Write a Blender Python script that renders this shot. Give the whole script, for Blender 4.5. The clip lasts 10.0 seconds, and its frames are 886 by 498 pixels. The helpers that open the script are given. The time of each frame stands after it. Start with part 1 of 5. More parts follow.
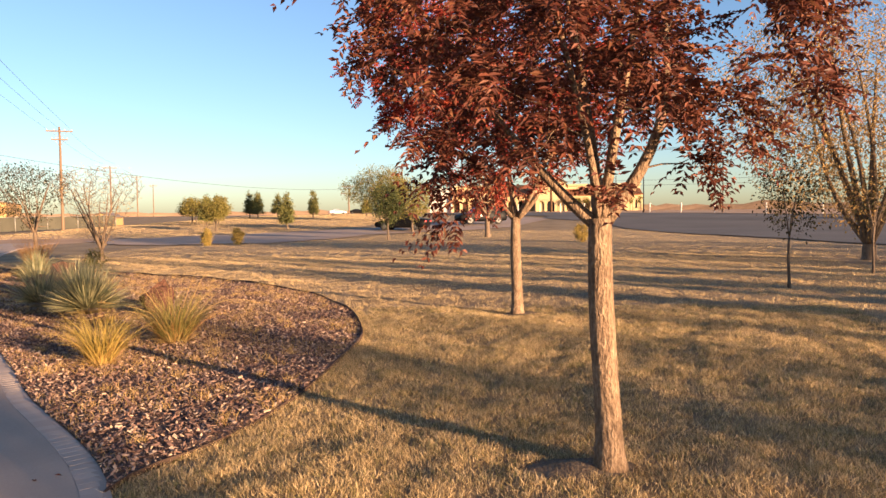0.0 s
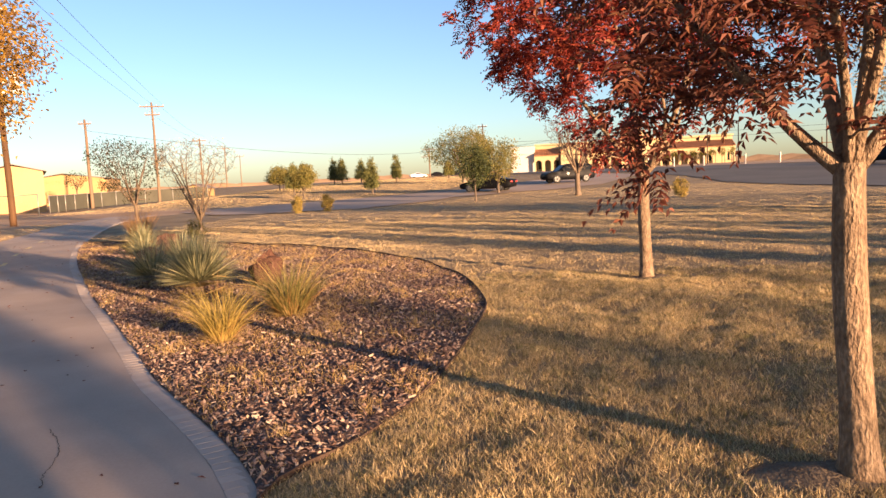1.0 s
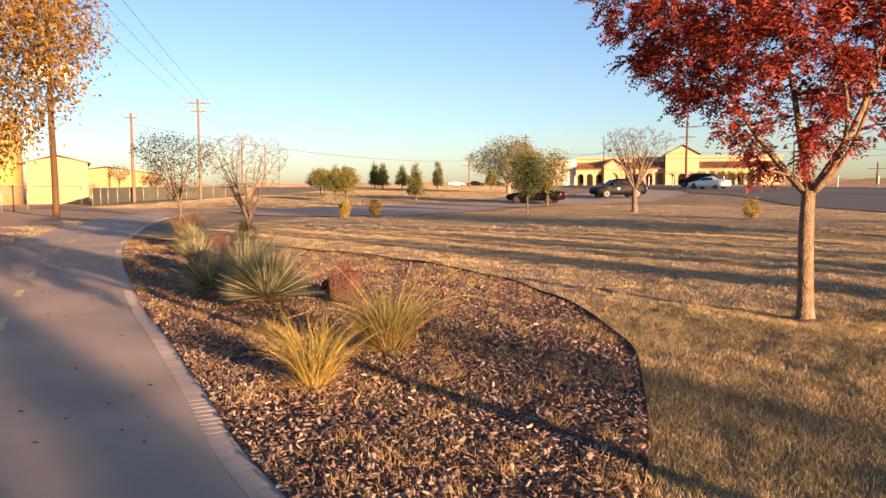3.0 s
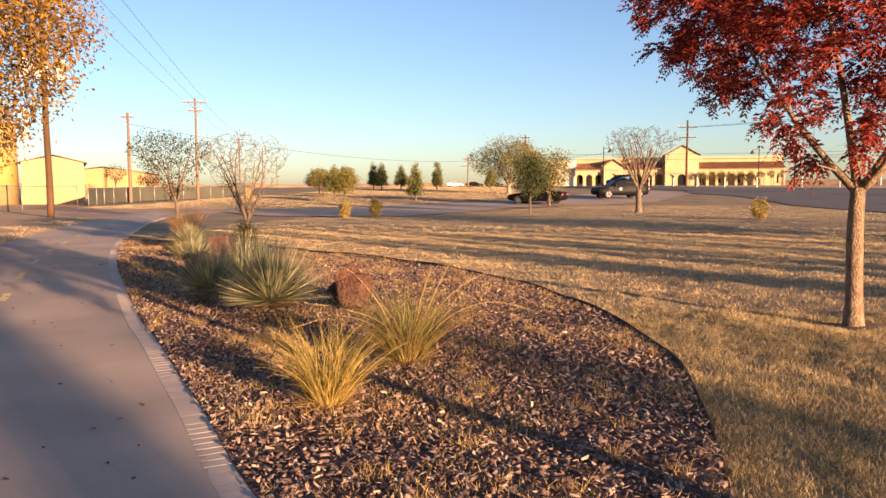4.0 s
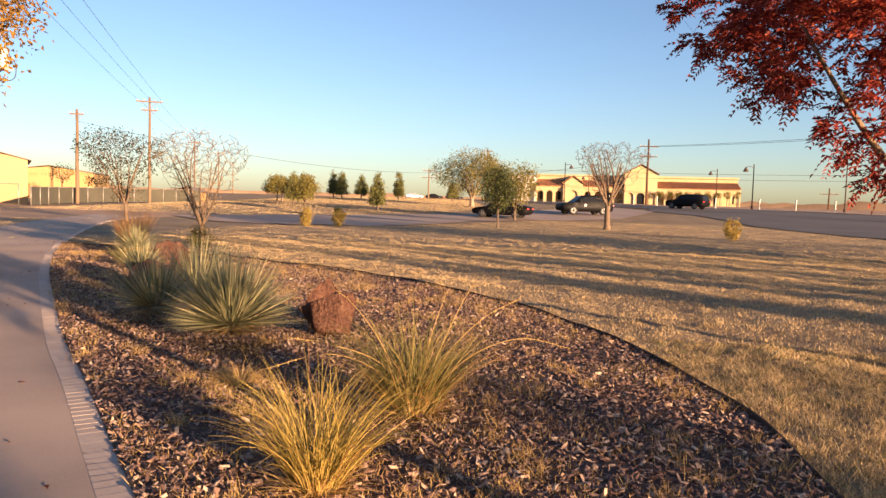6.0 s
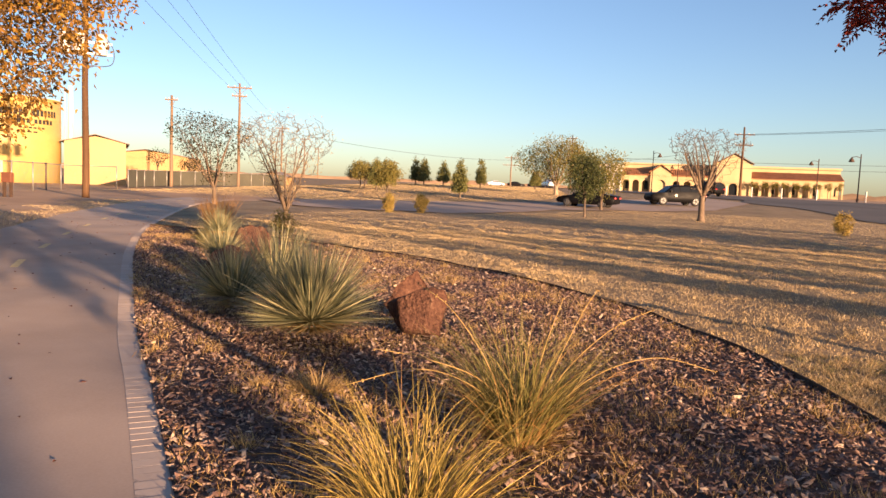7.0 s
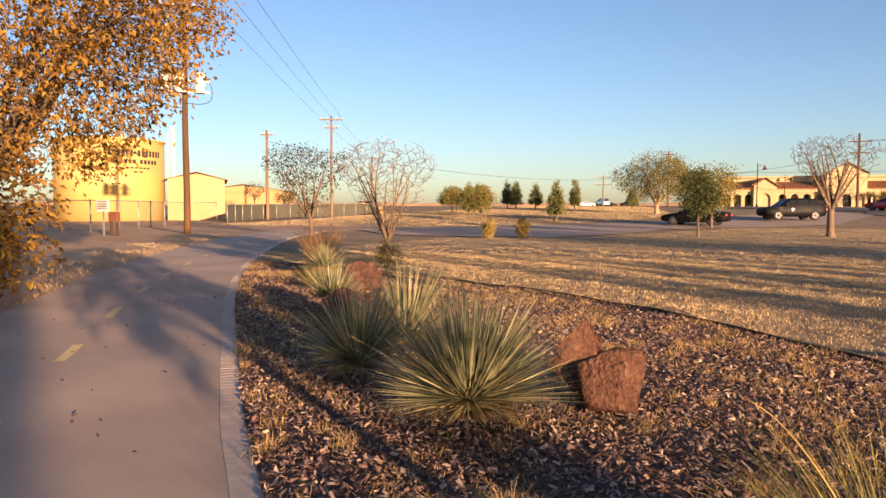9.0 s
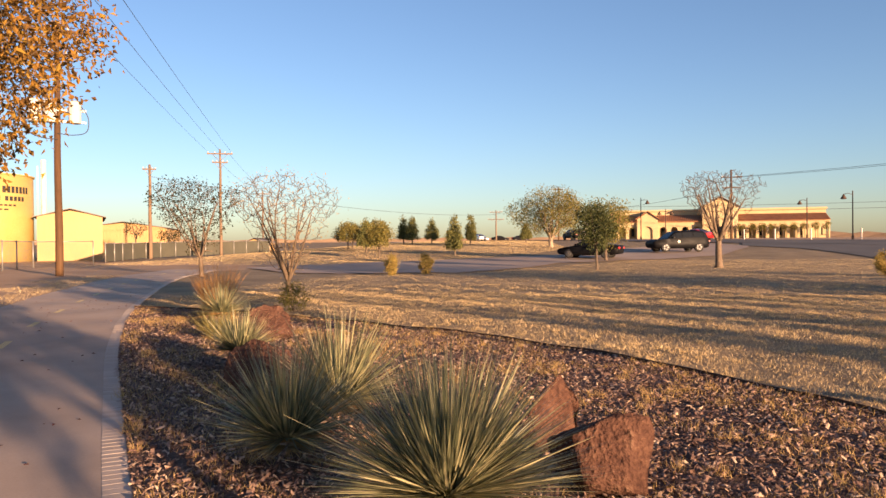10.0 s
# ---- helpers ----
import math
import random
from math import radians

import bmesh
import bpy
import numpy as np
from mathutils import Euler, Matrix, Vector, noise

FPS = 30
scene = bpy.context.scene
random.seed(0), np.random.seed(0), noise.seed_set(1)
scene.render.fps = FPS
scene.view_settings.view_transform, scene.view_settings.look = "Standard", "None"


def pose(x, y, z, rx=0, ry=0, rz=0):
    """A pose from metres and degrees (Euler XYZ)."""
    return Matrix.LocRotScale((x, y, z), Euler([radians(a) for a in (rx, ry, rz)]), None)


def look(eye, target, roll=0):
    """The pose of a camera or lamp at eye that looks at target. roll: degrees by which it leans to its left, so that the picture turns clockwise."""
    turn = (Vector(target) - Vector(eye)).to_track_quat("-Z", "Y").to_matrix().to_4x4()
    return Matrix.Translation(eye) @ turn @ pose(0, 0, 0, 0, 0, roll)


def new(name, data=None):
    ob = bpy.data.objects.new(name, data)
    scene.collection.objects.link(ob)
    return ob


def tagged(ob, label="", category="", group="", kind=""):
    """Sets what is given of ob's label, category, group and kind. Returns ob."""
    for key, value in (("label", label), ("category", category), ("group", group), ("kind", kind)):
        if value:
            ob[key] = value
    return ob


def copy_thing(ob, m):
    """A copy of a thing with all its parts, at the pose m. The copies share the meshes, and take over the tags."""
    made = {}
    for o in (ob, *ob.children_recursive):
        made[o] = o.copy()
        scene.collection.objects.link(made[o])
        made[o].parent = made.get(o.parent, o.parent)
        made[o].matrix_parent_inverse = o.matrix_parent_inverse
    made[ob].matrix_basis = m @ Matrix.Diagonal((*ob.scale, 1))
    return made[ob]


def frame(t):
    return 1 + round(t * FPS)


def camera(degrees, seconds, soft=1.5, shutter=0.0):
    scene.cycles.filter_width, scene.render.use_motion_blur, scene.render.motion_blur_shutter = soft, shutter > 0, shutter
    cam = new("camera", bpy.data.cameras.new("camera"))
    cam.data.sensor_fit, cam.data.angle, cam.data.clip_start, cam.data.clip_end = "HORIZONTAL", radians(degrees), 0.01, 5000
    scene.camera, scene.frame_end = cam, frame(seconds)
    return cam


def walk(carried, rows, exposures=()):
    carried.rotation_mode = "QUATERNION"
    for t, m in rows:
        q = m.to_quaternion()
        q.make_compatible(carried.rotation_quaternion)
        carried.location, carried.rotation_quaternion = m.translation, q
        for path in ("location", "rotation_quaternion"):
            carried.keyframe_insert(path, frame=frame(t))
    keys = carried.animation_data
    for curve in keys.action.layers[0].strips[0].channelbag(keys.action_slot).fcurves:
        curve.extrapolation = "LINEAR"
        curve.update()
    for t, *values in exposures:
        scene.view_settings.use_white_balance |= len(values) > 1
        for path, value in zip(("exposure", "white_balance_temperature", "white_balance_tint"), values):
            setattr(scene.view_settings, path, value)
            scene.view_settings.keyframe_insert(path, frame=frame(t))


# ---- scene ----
cam = camera(62.8, 10.0)
PATH = [
    (0, (0.257, 0.522, 1.675), (0.183, 2.519, 1.578), -0.7),
    (0.5, (-0.06, 0.836, 1.672), (-0.193, 2.824, 1.504), -2.9),
    (1, (-0.385, 1.28, 1.658), (-0.681, 3.249, 1.462), -2.8),
    (1.5, (-0.814, 1.713, 1.628), (-1.127, 3.68, 1.44), -1.1),
    (2, (-1.133, 2.139, 1.623), (-1.452, 4.105, 1.436), -0.6),
    (2.5, (-1.453, 2.56, 1.671), (-1.812, 4.52, 1.498), -0.35),
    (3, (-1.725, 2.875, 1.669), (-2.104, 4.832, 1.499), -0.25),
    (3.2, (-1.791, 3.036, 1.664), (-2.193, 4.988, 1.496), -0.15),
    (4.3, (-2.249, 3.688, 1.607), (-2.578, 5.653, 1.442), -0.2),
    (4.5, (-2.348, 3.807, 1.613), (-2.638, 5.78, 1.455), -0.15),
    (5, (-2.528, 4.05, 1.594), (-2.76, 6.032, 1.449), 0.45),
    (5.2, (-2.566, 4.217, 1.578), (-2.787, 6.201, 1.441), 0.8),
    (6.3, (-2.913, 5.186, 1.528), (-3.195, 7.162, 1.393), 2.2),
    (6.5, (-2.938, 5.34, 1.524), (-3.261, 7.309, 1.382), 2.2),
    (7, (-3.179, 5.772, 1.516), (-3.646, 7.708, 1.341), 2.4),
    (7.5, (-3.472, 6.144, 1.533), (-4.058, 8.046, 1.335), 2.1),
    (8, (-3.676, 6.557, 1.536), (-4.346, 8.432, 1.34), 1.5),
    (8.5, (-4.006, 6.906, 1.514), (-4.714, 8.768, 1.343), 0.7),
    (9, (-4.323, 7.251, 1.522), (-5.024, 9.12, 1.408), 0.2),
    (9.5, (-4.702, 7.742, 1.542), (-5.295, 9.652, 1.499), 0.6),
    (10, (-5.08, 8.177, 1.529), (-5.5, 10.132, 1.512), -0.5),
]
walk(cam, [(t, look(eye, target, roll)) for t, eye, target, roll in PATH],
     [(0, 1.58, 6580, 19), (2.5, 1.53, 6740, 23), (5, 1.48, 6740, 23), (6.5, 1.48, 6720, 22), (8, 1.34, 6720, 23), (10, 1.31, 6640, 22)])


# ---- light ----
SUN_FROM = Vector((0.766, -0.643, 0.0))      # low evening sun behind and to the right of the walk
SUN_ELEVATION = radians(7.6)
world = bpy.data.worlds.new("evening_sky")
scene.world = world
world.use_nodes = True
wt = world.node_tree
sky = wt.nodes.new("ShaderNodeTexSky")
sky.sky_type, sky.sun_disc = "NISHITA", False
sky.sun_elevation = SUN_ELEVATION
sky.sun_rotation = math.atan2(SUN_FROM.x, SUN_FROM.y)
sky.air_density, sky.dust_density, sky.ozone_density, sky.altitude = 1.0, 1.2, 2.6, 800
wt.nodes["Background"].inputs["Strength"].default_value = 0.094
wt.links.new(sky.outputs["Color"], wt.nodes["Background"].inputs["Color"])

sun = new("sun", bpy.data.lights.new("sun", "SUN"))
sun.data.energy, sun.data.angle, sun.data.color = 6.6, radians(0.6), (1.0, 0.665, 0.37)
sun.matrix_world = look((0, 0, 0), -(SUN_FROM * math.cos(SUN_ELEVATION) + Vector((0, 0, math.sin(SUN_ELEVATION)))))


# ---- materials ----
def mat(name, cols, scale=4.0, fine=60.0, rough=0.85, bump=0.3, metal=0.0, island=0.0, objects=0.0, translucent=0.0, fine_mix=0.35, spec=0.3, bump_dist=0.01, stretch=(1, 1, 1)):
    """Colours by two scales of noise over the surface; island/objects: how far single pieces differ."""
    m = bpy.data.materials.new(name)
    m.use_nodes = True
    nt, n, l = m.node_tree, m.node_tree.nodes, m.node_tree.links
    b = n["Principled BSDF"]
    b.inputs["Roughness"].default_value = rough
    b.inputs["Metallic"].default_value = metal
    b.inputs["Specular IOR Level"].default_value = spec
    tc = n.new("ShaderNodeTexCoord")
    mp = n.new("ShaderNodeMapping")
    mp.inputs["Scale"].default_value = stretch
    l.new(tc.outputs["Object"], mp.inputs["Vector"])
    big, small = n.new("ShaderNodeTexNoise"), n.new("ShaderNodeTexNoise")
    big.inputs["Scale"].default_value, small.inputs["Scale"].default_value = scale, fine
    big.inputs["Detail"].default_value, small.inputs["Detail"].default_value = 5, 4
    for t in (big, small):
        l.new(mp.outputs["Vector"], t.inputs["Vector"])
    mix = n.new("ShaderNodeMix")
    mix.data_type = "FLOAT"
    mix.inputs["Factor"].default_value = fine_mix
    l.new(big.outputs["Fac"], mix.inputs["A"])
    l.new(small.outputs["Fac"], mix.inputs["B"])
    fac = mix.outputs["Result"]
    for amount, kind in ((island, "geo"), (objects, "ob")):
        if amount:
            src = n.new("ShaderNodeNewGeometry") if kind == "geo" else n.new("ShaderNodeObjectInfo")
            mx = n.new("ShaderNodeMix")
            mx.data_type = "FLOAT"
            mx.inputs["Factor"].default_value = amount
            l.new(fac, mx.inputs["A"])
            l.new(src.outputs["Random Per Island" if kind == "geo" else "Random"], mx.inputs["B"])
            fac = mx.outputs["Result"]
    ramp = n.new("ShaderNodeValToRGB")
    lo, hi = (0.3, 0.7) if not (island or objects) else (0.15, 0.85)
    el = ramp.color_ramp.elements
    while len(el) < len(cols):
        el.new(0.5)
    for i, c in enumerate(cols):
        el[i].position = lo + (hi - lo) * i / max(1, len(cols) - 1)
        el[i].color = (*c, 1)
    l.new(fac, ramp.inputs["Fac"])
    l.new(ramp.outputs["Color"], b.inputs["Base Color"])
    if bump:
        bp = n.new("ShaderNodeBump")
        bp.inputs["Strength"].default_value, bp.inputs["Distance"].default_value = bump, bump_dist
        l.new(small.outputs["Fac"], bp.inputs["Height"])
        l.new(bp.outputs["Normal"], b.inputs["Normal"])
    if translucent:
        tr, ms = n.new("ShaderNodeBsdfTranslucent"), n.new("ShaderNodeMixShader")
        ms.inputs["Fac"].default_value = translucent
        l.new(ramp.outputs["Color"], tr.inputs["Color"])
        l.new(b.outputs["BSDF"], ms.inputs[1])
        l.new(tr.outputs["BSDF"], ms.inputs[2])
        l.new(ms.outputs["Shader"], n["Material Output"].inputs["Surface"])
    return m


def glossy(name, col, rough=0.15, metal=0.0, coat=0.0, spec=0.5):
    m = bpy.data.materials.new(name)
    m.use_nodes = True
    b = m.node_tree.nodes["Principled BSDF"]
    b.inputs["Base Color"].default_value = (*col, 1)
    b.inputs["Roughness"].default_value, b.inputs["Metallic"].default_value = rough, metal
    b.inputs["Coat Weight"].default_value = coat
    b.inputs["Specular IOR Level"].default_value = spec
    nz, bp = m.node_tree.nodes.new("ShaderNodeTexNoise"), m.node_tree.nodes.new("ShaderNodeMapRange")
    nz.inputs["Scale"].default_value = 7
    bp.inputs["To Min"].default_value, bp.inputs["To Max"].default_value = rough * 0.8, min(1, rough * 1.4 + 0.03)
    m.node_tree.links.new(nz.outputs["Fac"], bp.inputs["Value"])
    m.node_tree.links.new(bp.outputs["Result"], b.inputs["Roughness"])
    return m


M_SOIL = mat("ground", [(0.12, 0.087, 0.049), (0.222, 0.16, 0.09), (0.315, 0.23, 0.13)], scale=0.5, fine=14, bump=0.9, bump_dist=0.04, fine_mix=0.5)
M_GRASS = mat("dry_lawn_blades", [(0.11, 0.085, 0.044), (0.34, 0.25, 0.126), (0.57, 0.42, 0.217), (0.76, 0.59, 0.35)], scale=0.6, fine=3, bump=0, island=0.6, translucent=0.25, rough=0.7)
M_LAWN_GREEN = mat("olive_lawn_blades", [(0.11, 0.105, 0.035), (0.21, 0.19, 0.065), (0.36, 0.30, 0.12)], scale=0.8, fine=3, bump=0, island=0.45, translucent=0.25, rough=0.7)
M_MULCH = mat("mulch_bed", [(0.05, 0.032, 0.025), (0.092, 0.059, 0.046), (0.145, 0.096, 0.072)], scale=3, fine=45, bump=1.0, bump_dist=0.03)
M_HOLLOW = mat("bare_trodden_soil", [(0.075, 0.055, 0.038), (0.125, 0.092, 0.062), (0.18, 0.135, 0.09)], scale=5, fine=40, bump=1.0, bump_dist=0.03)
M_CHIP = mat("bark_chips", [(0.055, 0.033, 0.028), (0.12, 0.071, 0.058), (0.20, 0.122, 0.095), (0.29, 0.193, 0.145), (0.47, 0.355, 0.26)], scale=1.2, fine=40, bump=0.2, island=0.72)
M_CONCRETE = mat("path_concrete", [(0.30, 0.232, 0.185), (0.375, 0.29, 0.23), (0.44, 0.345, 0.275)], scale=0.7, fine=60, bump=0.12, bump_dist=0.004, fine_mix=0.25)
M_KERB = mat("kerb_paver", [(0.37, 0.30, 0.25), (0.42, 0.345, 0.29), (0.47, 0.39, 0.33)], scale=5, fine=70, bump=0.3, bump_dist=0.003, objects=0.4)
M_JOINT = mat("kerb_joint", [(0.29, 0.235, 0.195), (0.36, 0.295, 0.25)], scale=5, fine=90, bump=0.4)
M_EDGING = mat("edging_steel", [(0.035, 0.024, 0.018), (0.08, 0.045, 0.03)], scale=3, fine=30, rough=0.8, bump=0.3)
M_ASPHALT = mat("asphalt", [(0.055, 0.052, 0.052), (0.085, 0.08, 0.078), (0.11, 0.10, 0.095)], scale=0.15, fine=25, bump=0.3, rough=0.9)
M_DRIVE = mat("worn_drive", [(0.23, 0.175, 0.145), (0.30, 0.23, 0.185), (0.37, 0.285, 0.225)], scale=0.2, fine=15, bump=0.3, rough=0.9)
M_DIRT = mat("bare_dirt", [(0.27, 0.165, 0.095), (0.37, 0.235, 0.135), (0.46, 0.31, 0.19)], scale=0.25, fine=12, bump=0.7, bump_dist=0.03)
M_PAINT_Y = mat("worn_yellow_paint", [(0.55, 0.42, 0.19), (0.72, 0.58, 0.30)], scale=9, fine=90, bump=0.1)
M_BARK = mat("pistache_bark", [(0.075, 0.048, 0.031), (0.20, 0.135, 0.085), (0.38, 0.27, 0.175)], scale=16, fine=62, bump=1.0, bump_dist=0.03, stretch=(1, 1, 0.42), fine_mix=0.5)
M_BARK_MID = mat("grey_brown_bark", [(0.07, 0.048, 0.033), (0.135, 0.097, 0.066), (0.22, 0.16, 0.11)], scale=10, fine=45, bump=0.8, stretch=(1, 1, 0.4))
M_BARK_DARK = mat("dark_bark", [(0.05, 0.036, 0.026), (0.10, 0.075, 0.055), (0.17, 0.125, 0.09)], scale=12, fine=55, bump=0.9, stretch=(1, 1, 0.3))
M_BARK_PALE = mat("pale_bark", [(0.17, 0.125, 0.085), (0.26, 0.195, 0.135), (0.35, 0.275, 0.20)], scale=6, fine=35, bump=0.6, stretch=(1, 1, 0.4))
M_RED = mat("red_leaves", [(0.06, 0.013, 0.012), (0.18, 0.026, 0.021), (0.32, 0.05, 0.031), (0.42, 0.125, 0.045)], scale=1.1, fine=7, bump=0, island=0.42, translucent=0.35, rough=0.55)
M_MAROON = mat("maroon_leaves", [(0.04, 0.02, 0.015), (0.105, 0.036, 0.026), (0.18, 0.058, 0.037), (0.23, 0.125, 0.055)], scale=1.2, fine=7, bump=0, island=0.45, translucent=0.35, rough=0.55)
M_ORANGE = mat("autumn_orange_leaves", [(0.042, 0.027, 0.015), (0.145, 0.08, 0.024), (0.31, 0.165, 0.032), (0.45, 0.31, 0.05)], scale=0.9, fine=5, bump=0, island=0.45, translucent=0.35, rough=0.75, spec=0.15)
M_TAN_LEAF = mat("tan_leaves", [(0.22, 0.14, 0.05), (0.40, 0.255, 0.09), (0.48, 0.335, 0.13)], scale=0.6, fine=5, bump=0, island=0.5, translucent=0.3, rough=0.6)
M_GREEN = mat("dull_green_leaves", [(0.028, 0.040, 0.014), (0.06, 0.075, 0.024), (0.12, 0.125, 0.04)], scale=0.8, fine=6, bump=0, island=0.5, translucent=0.25, rough=0.6)
M_OLIVE = mat("olive_yellow_leaves", [(0.08, 0.08, 0.02), (0.17, 0.15, 0.035), (0.28, 0.22, 0.06)], scale=0.8, fine=6, bump=0, island=0.5, translucent=0.3, rough=0.6)
M_DARKGREEN = mat("dark_small_leaves", [(0.014, 0.016, 0.009), (0.034, 0.035, 0.016), (0.07, 0.062, 0.028)], scale=0.8, fine=6, bump=0, island=0.5, translucent=0.25, rough=0.85, spec=0.1)
M_CEDAR = mat("juniper_green", [(0.05, 0.06, 0.018), (0.115, 0.12, 0.035), (0.21, 0.185, 0.055)], scale=0.7, fine=6, bump=0, island=0.5, translucent=0.1, rough=0.7)
M_YUCCA = mat("grey_green_blades", [(0.045, 0.058, 0.033), (0.13, 0.142, 0.076), (0.30, 0.285, 0.155), (0.56, 0.49, 0.29)], scale=2, fine=9, bump=0, island=0.5, translucent=0.12, rough=0.5, spec=0.45)
M_CLUMP = mat("olive_straw_blades", [(0.045, 0.052, 0.016), (0.13, 0.125, 0.036), (0.26, 0.215, 0.065), (0.48, 0.37, 0.14)], scale=3, fine=9, bump=0, island=0.55, translucent=0.2, rough=0.6)
M_GOLD = mat("golden_straw_blades", [(0.06, 0.055, 0.016), (0.22, 0.17, 0.04), (0.45, 0.32, 0.08), (0.64, 0.48, 0.16)], scale=3, fine=9, bump=0, island=0.55, translucent=0.25, rough=0.6)
M_STRAW = mat("straw", [(0.28, 0.17, 0.06), (0.45, 0.30, 0.11), (0.58, 0.42, 0.19)], scale=3, fine=9, bump=0, island=0.6, translucent=0.25, rough=0.7)
M_RUST_GRASS = mat("rusty_dry_grass", [(0.26, 0.13, 0.045), (0.42, 0.22, 0.075), (0.54, 0.32, 0.13)], scale=3, fine=9, bump=0, island=0.6, translucent=0.25, rough=0.7)
M_ROCK = mat("red_sandstone", [(0.03, 0.017, 0.014), (0.072, 0.036, 0.027), (0.12, 0.062, 0.043), (0.20, 0.122, 0.082)], scale=6, fine=30, bump=1.0, bump_dist=0.05, rough=0.95, spec=0.1, fine_mix=0.5)
M_STUCCO = mat("cream_stucco", [(0.38, 0.29, 0.16), (0.44, 0.34, 0.19), (0.50, 0.40, 0.235)], scale=0.3, fine=8, bump=0.2)
M_STUCCO_W = mat("pale_grey_stucco", [(0.46, 0.44, 0.41), (0.56, 0.54, 0.50)], scale=0.3, fine=8, bump=0.2)
M_TILE = mat("clay_roof_tiles", [(0.23, 0.10, 0.05), (0.33, 0.15, 0.075), (0.40, 0.20, 0.10)], scale=1, fine=12, bump=0.6, bump_dist=0.05)
M_SHINGLE = mat("grey_roof", [(0.14, 0.12, 0.11), (0.22, 0.19, 0.17)], scale=1, fine=12, bump=0.4)
M_TANK = mat("ochre_tank_paint", [(0.42, 0.29, 0.09), (0.47, 0.33, 0.11), (0.52, 0.37, 0.14)], scale=0.3, fine=6, bump=0.05, rough=0.5)
M_SHED = mat("tan_metal_siding", [(0.36, 0.225, 0.095), (0.42, 0.27, 0.12)], scale=0.3, fine=6, bump=0.05, rough=0.55)
M_POLE = mat("weathered_pole_wood", [(0.045, 0.023, 0.011), (0.082, 0.043, 0.02), (0.125, 0.068, 0.033)], scale=2, fine=30, bump=0.6, stretch=(1, 1, 0.08))
M_POLE_PALE = mat("pale_pole_wood", [(0.13, 0.085, 0.055), (0.21, 0.145, 0.095)], scale=2, fine=30, bump=0.5, stretch=(1, 1, 0.08))
M_GALV = mat("galvanised_steel", [(0.28, 0.27, 0.25), (0.38, 0.37, 0.35)], scale=4, fine=40, bump=0.1, rough=0.5, metal=0.6)
M_CAN = mat("transformer_paint", [(0.40, 0.40, 0.38), (0.52, 0.51, 0.48)], scale=3, fine=30, bump=0.1, rough=0.5)
M_WIRE = mat("cable", [(0.035, 0.035, 0.035), (0.06, 0.06, 0.06)], scale=3, fine=30, bump=0, rough=0.6)
M_SCREEN = mat("fence_screen_fabric", [(0.06, 0.06, 0.045), (0.10, 0.095, 0.07)], scale=0.4, fine=10, bump=0.2)
M_BLACK = mat("black_lettering", [(0.02, 0.02, 0.02), (0.04, 0.04, 0.04)], scale=3, fine=30, bump=0)
M_WHITE = mat("white_post_paint", [(0.52, 0.48, 0.42), (0.66, 0.61, 0.54)], scale=2, fine=30, bump=0.1)
M_POST_RED = mat("rust_red_paint", [(0.12, 0.045, 0.026), (0.17, 0.065, 0.036)], scale=4, fine=40, bump=0.2)
M_FAR = mat("distant_scrub", [(0.16, 0.11, 0.075), (0.24, 0.165, 0.11)], scale=0.05, fine=0.6, bump=0)
M_CAR_BLACK = glossy("black_car_paint", (0.006, 0.006, 0.007), 0.45, 0, 0.0, 0.1)
M_CAR_BLUE = glossy("dark_blue_car_paint", (0.007, 0.008, 0.012), 0.45, 0, 0.0, 0.1)
M_CAR_WHITE = glossy("white_car_paint", (0.72, 0.73, 0.74), 0.2, 0, 0.8)
M_CAR_RED = glossy("red_car_paint", (0.36, 0.018, 0.018), 0.2, 0, 0.8)
M_GLASS = glossy("tinted_glass", (0.012, 0.014, 0.017), 0.22, 0, 0.0, 0.15)
M_RIM = glossy("alloy_rim", (0.10, 0.10, 0.10), 0.45, 0.5)
M_TYRE = mat("tyre_rubber", [(0.015, 0.015, 0.015), (0.03, 0.03, 0.03)], scale=10, fine=60, bump=0.2, rough=0.85)
M_LAMP_W = glossy("headlamp_lens", (0.7, 0.72, 0.75), 0.1, 0.2)
M_LAMP_R = glossy("tail_lamp_lens", (0.35, 0.02, 0.02), 0.15)


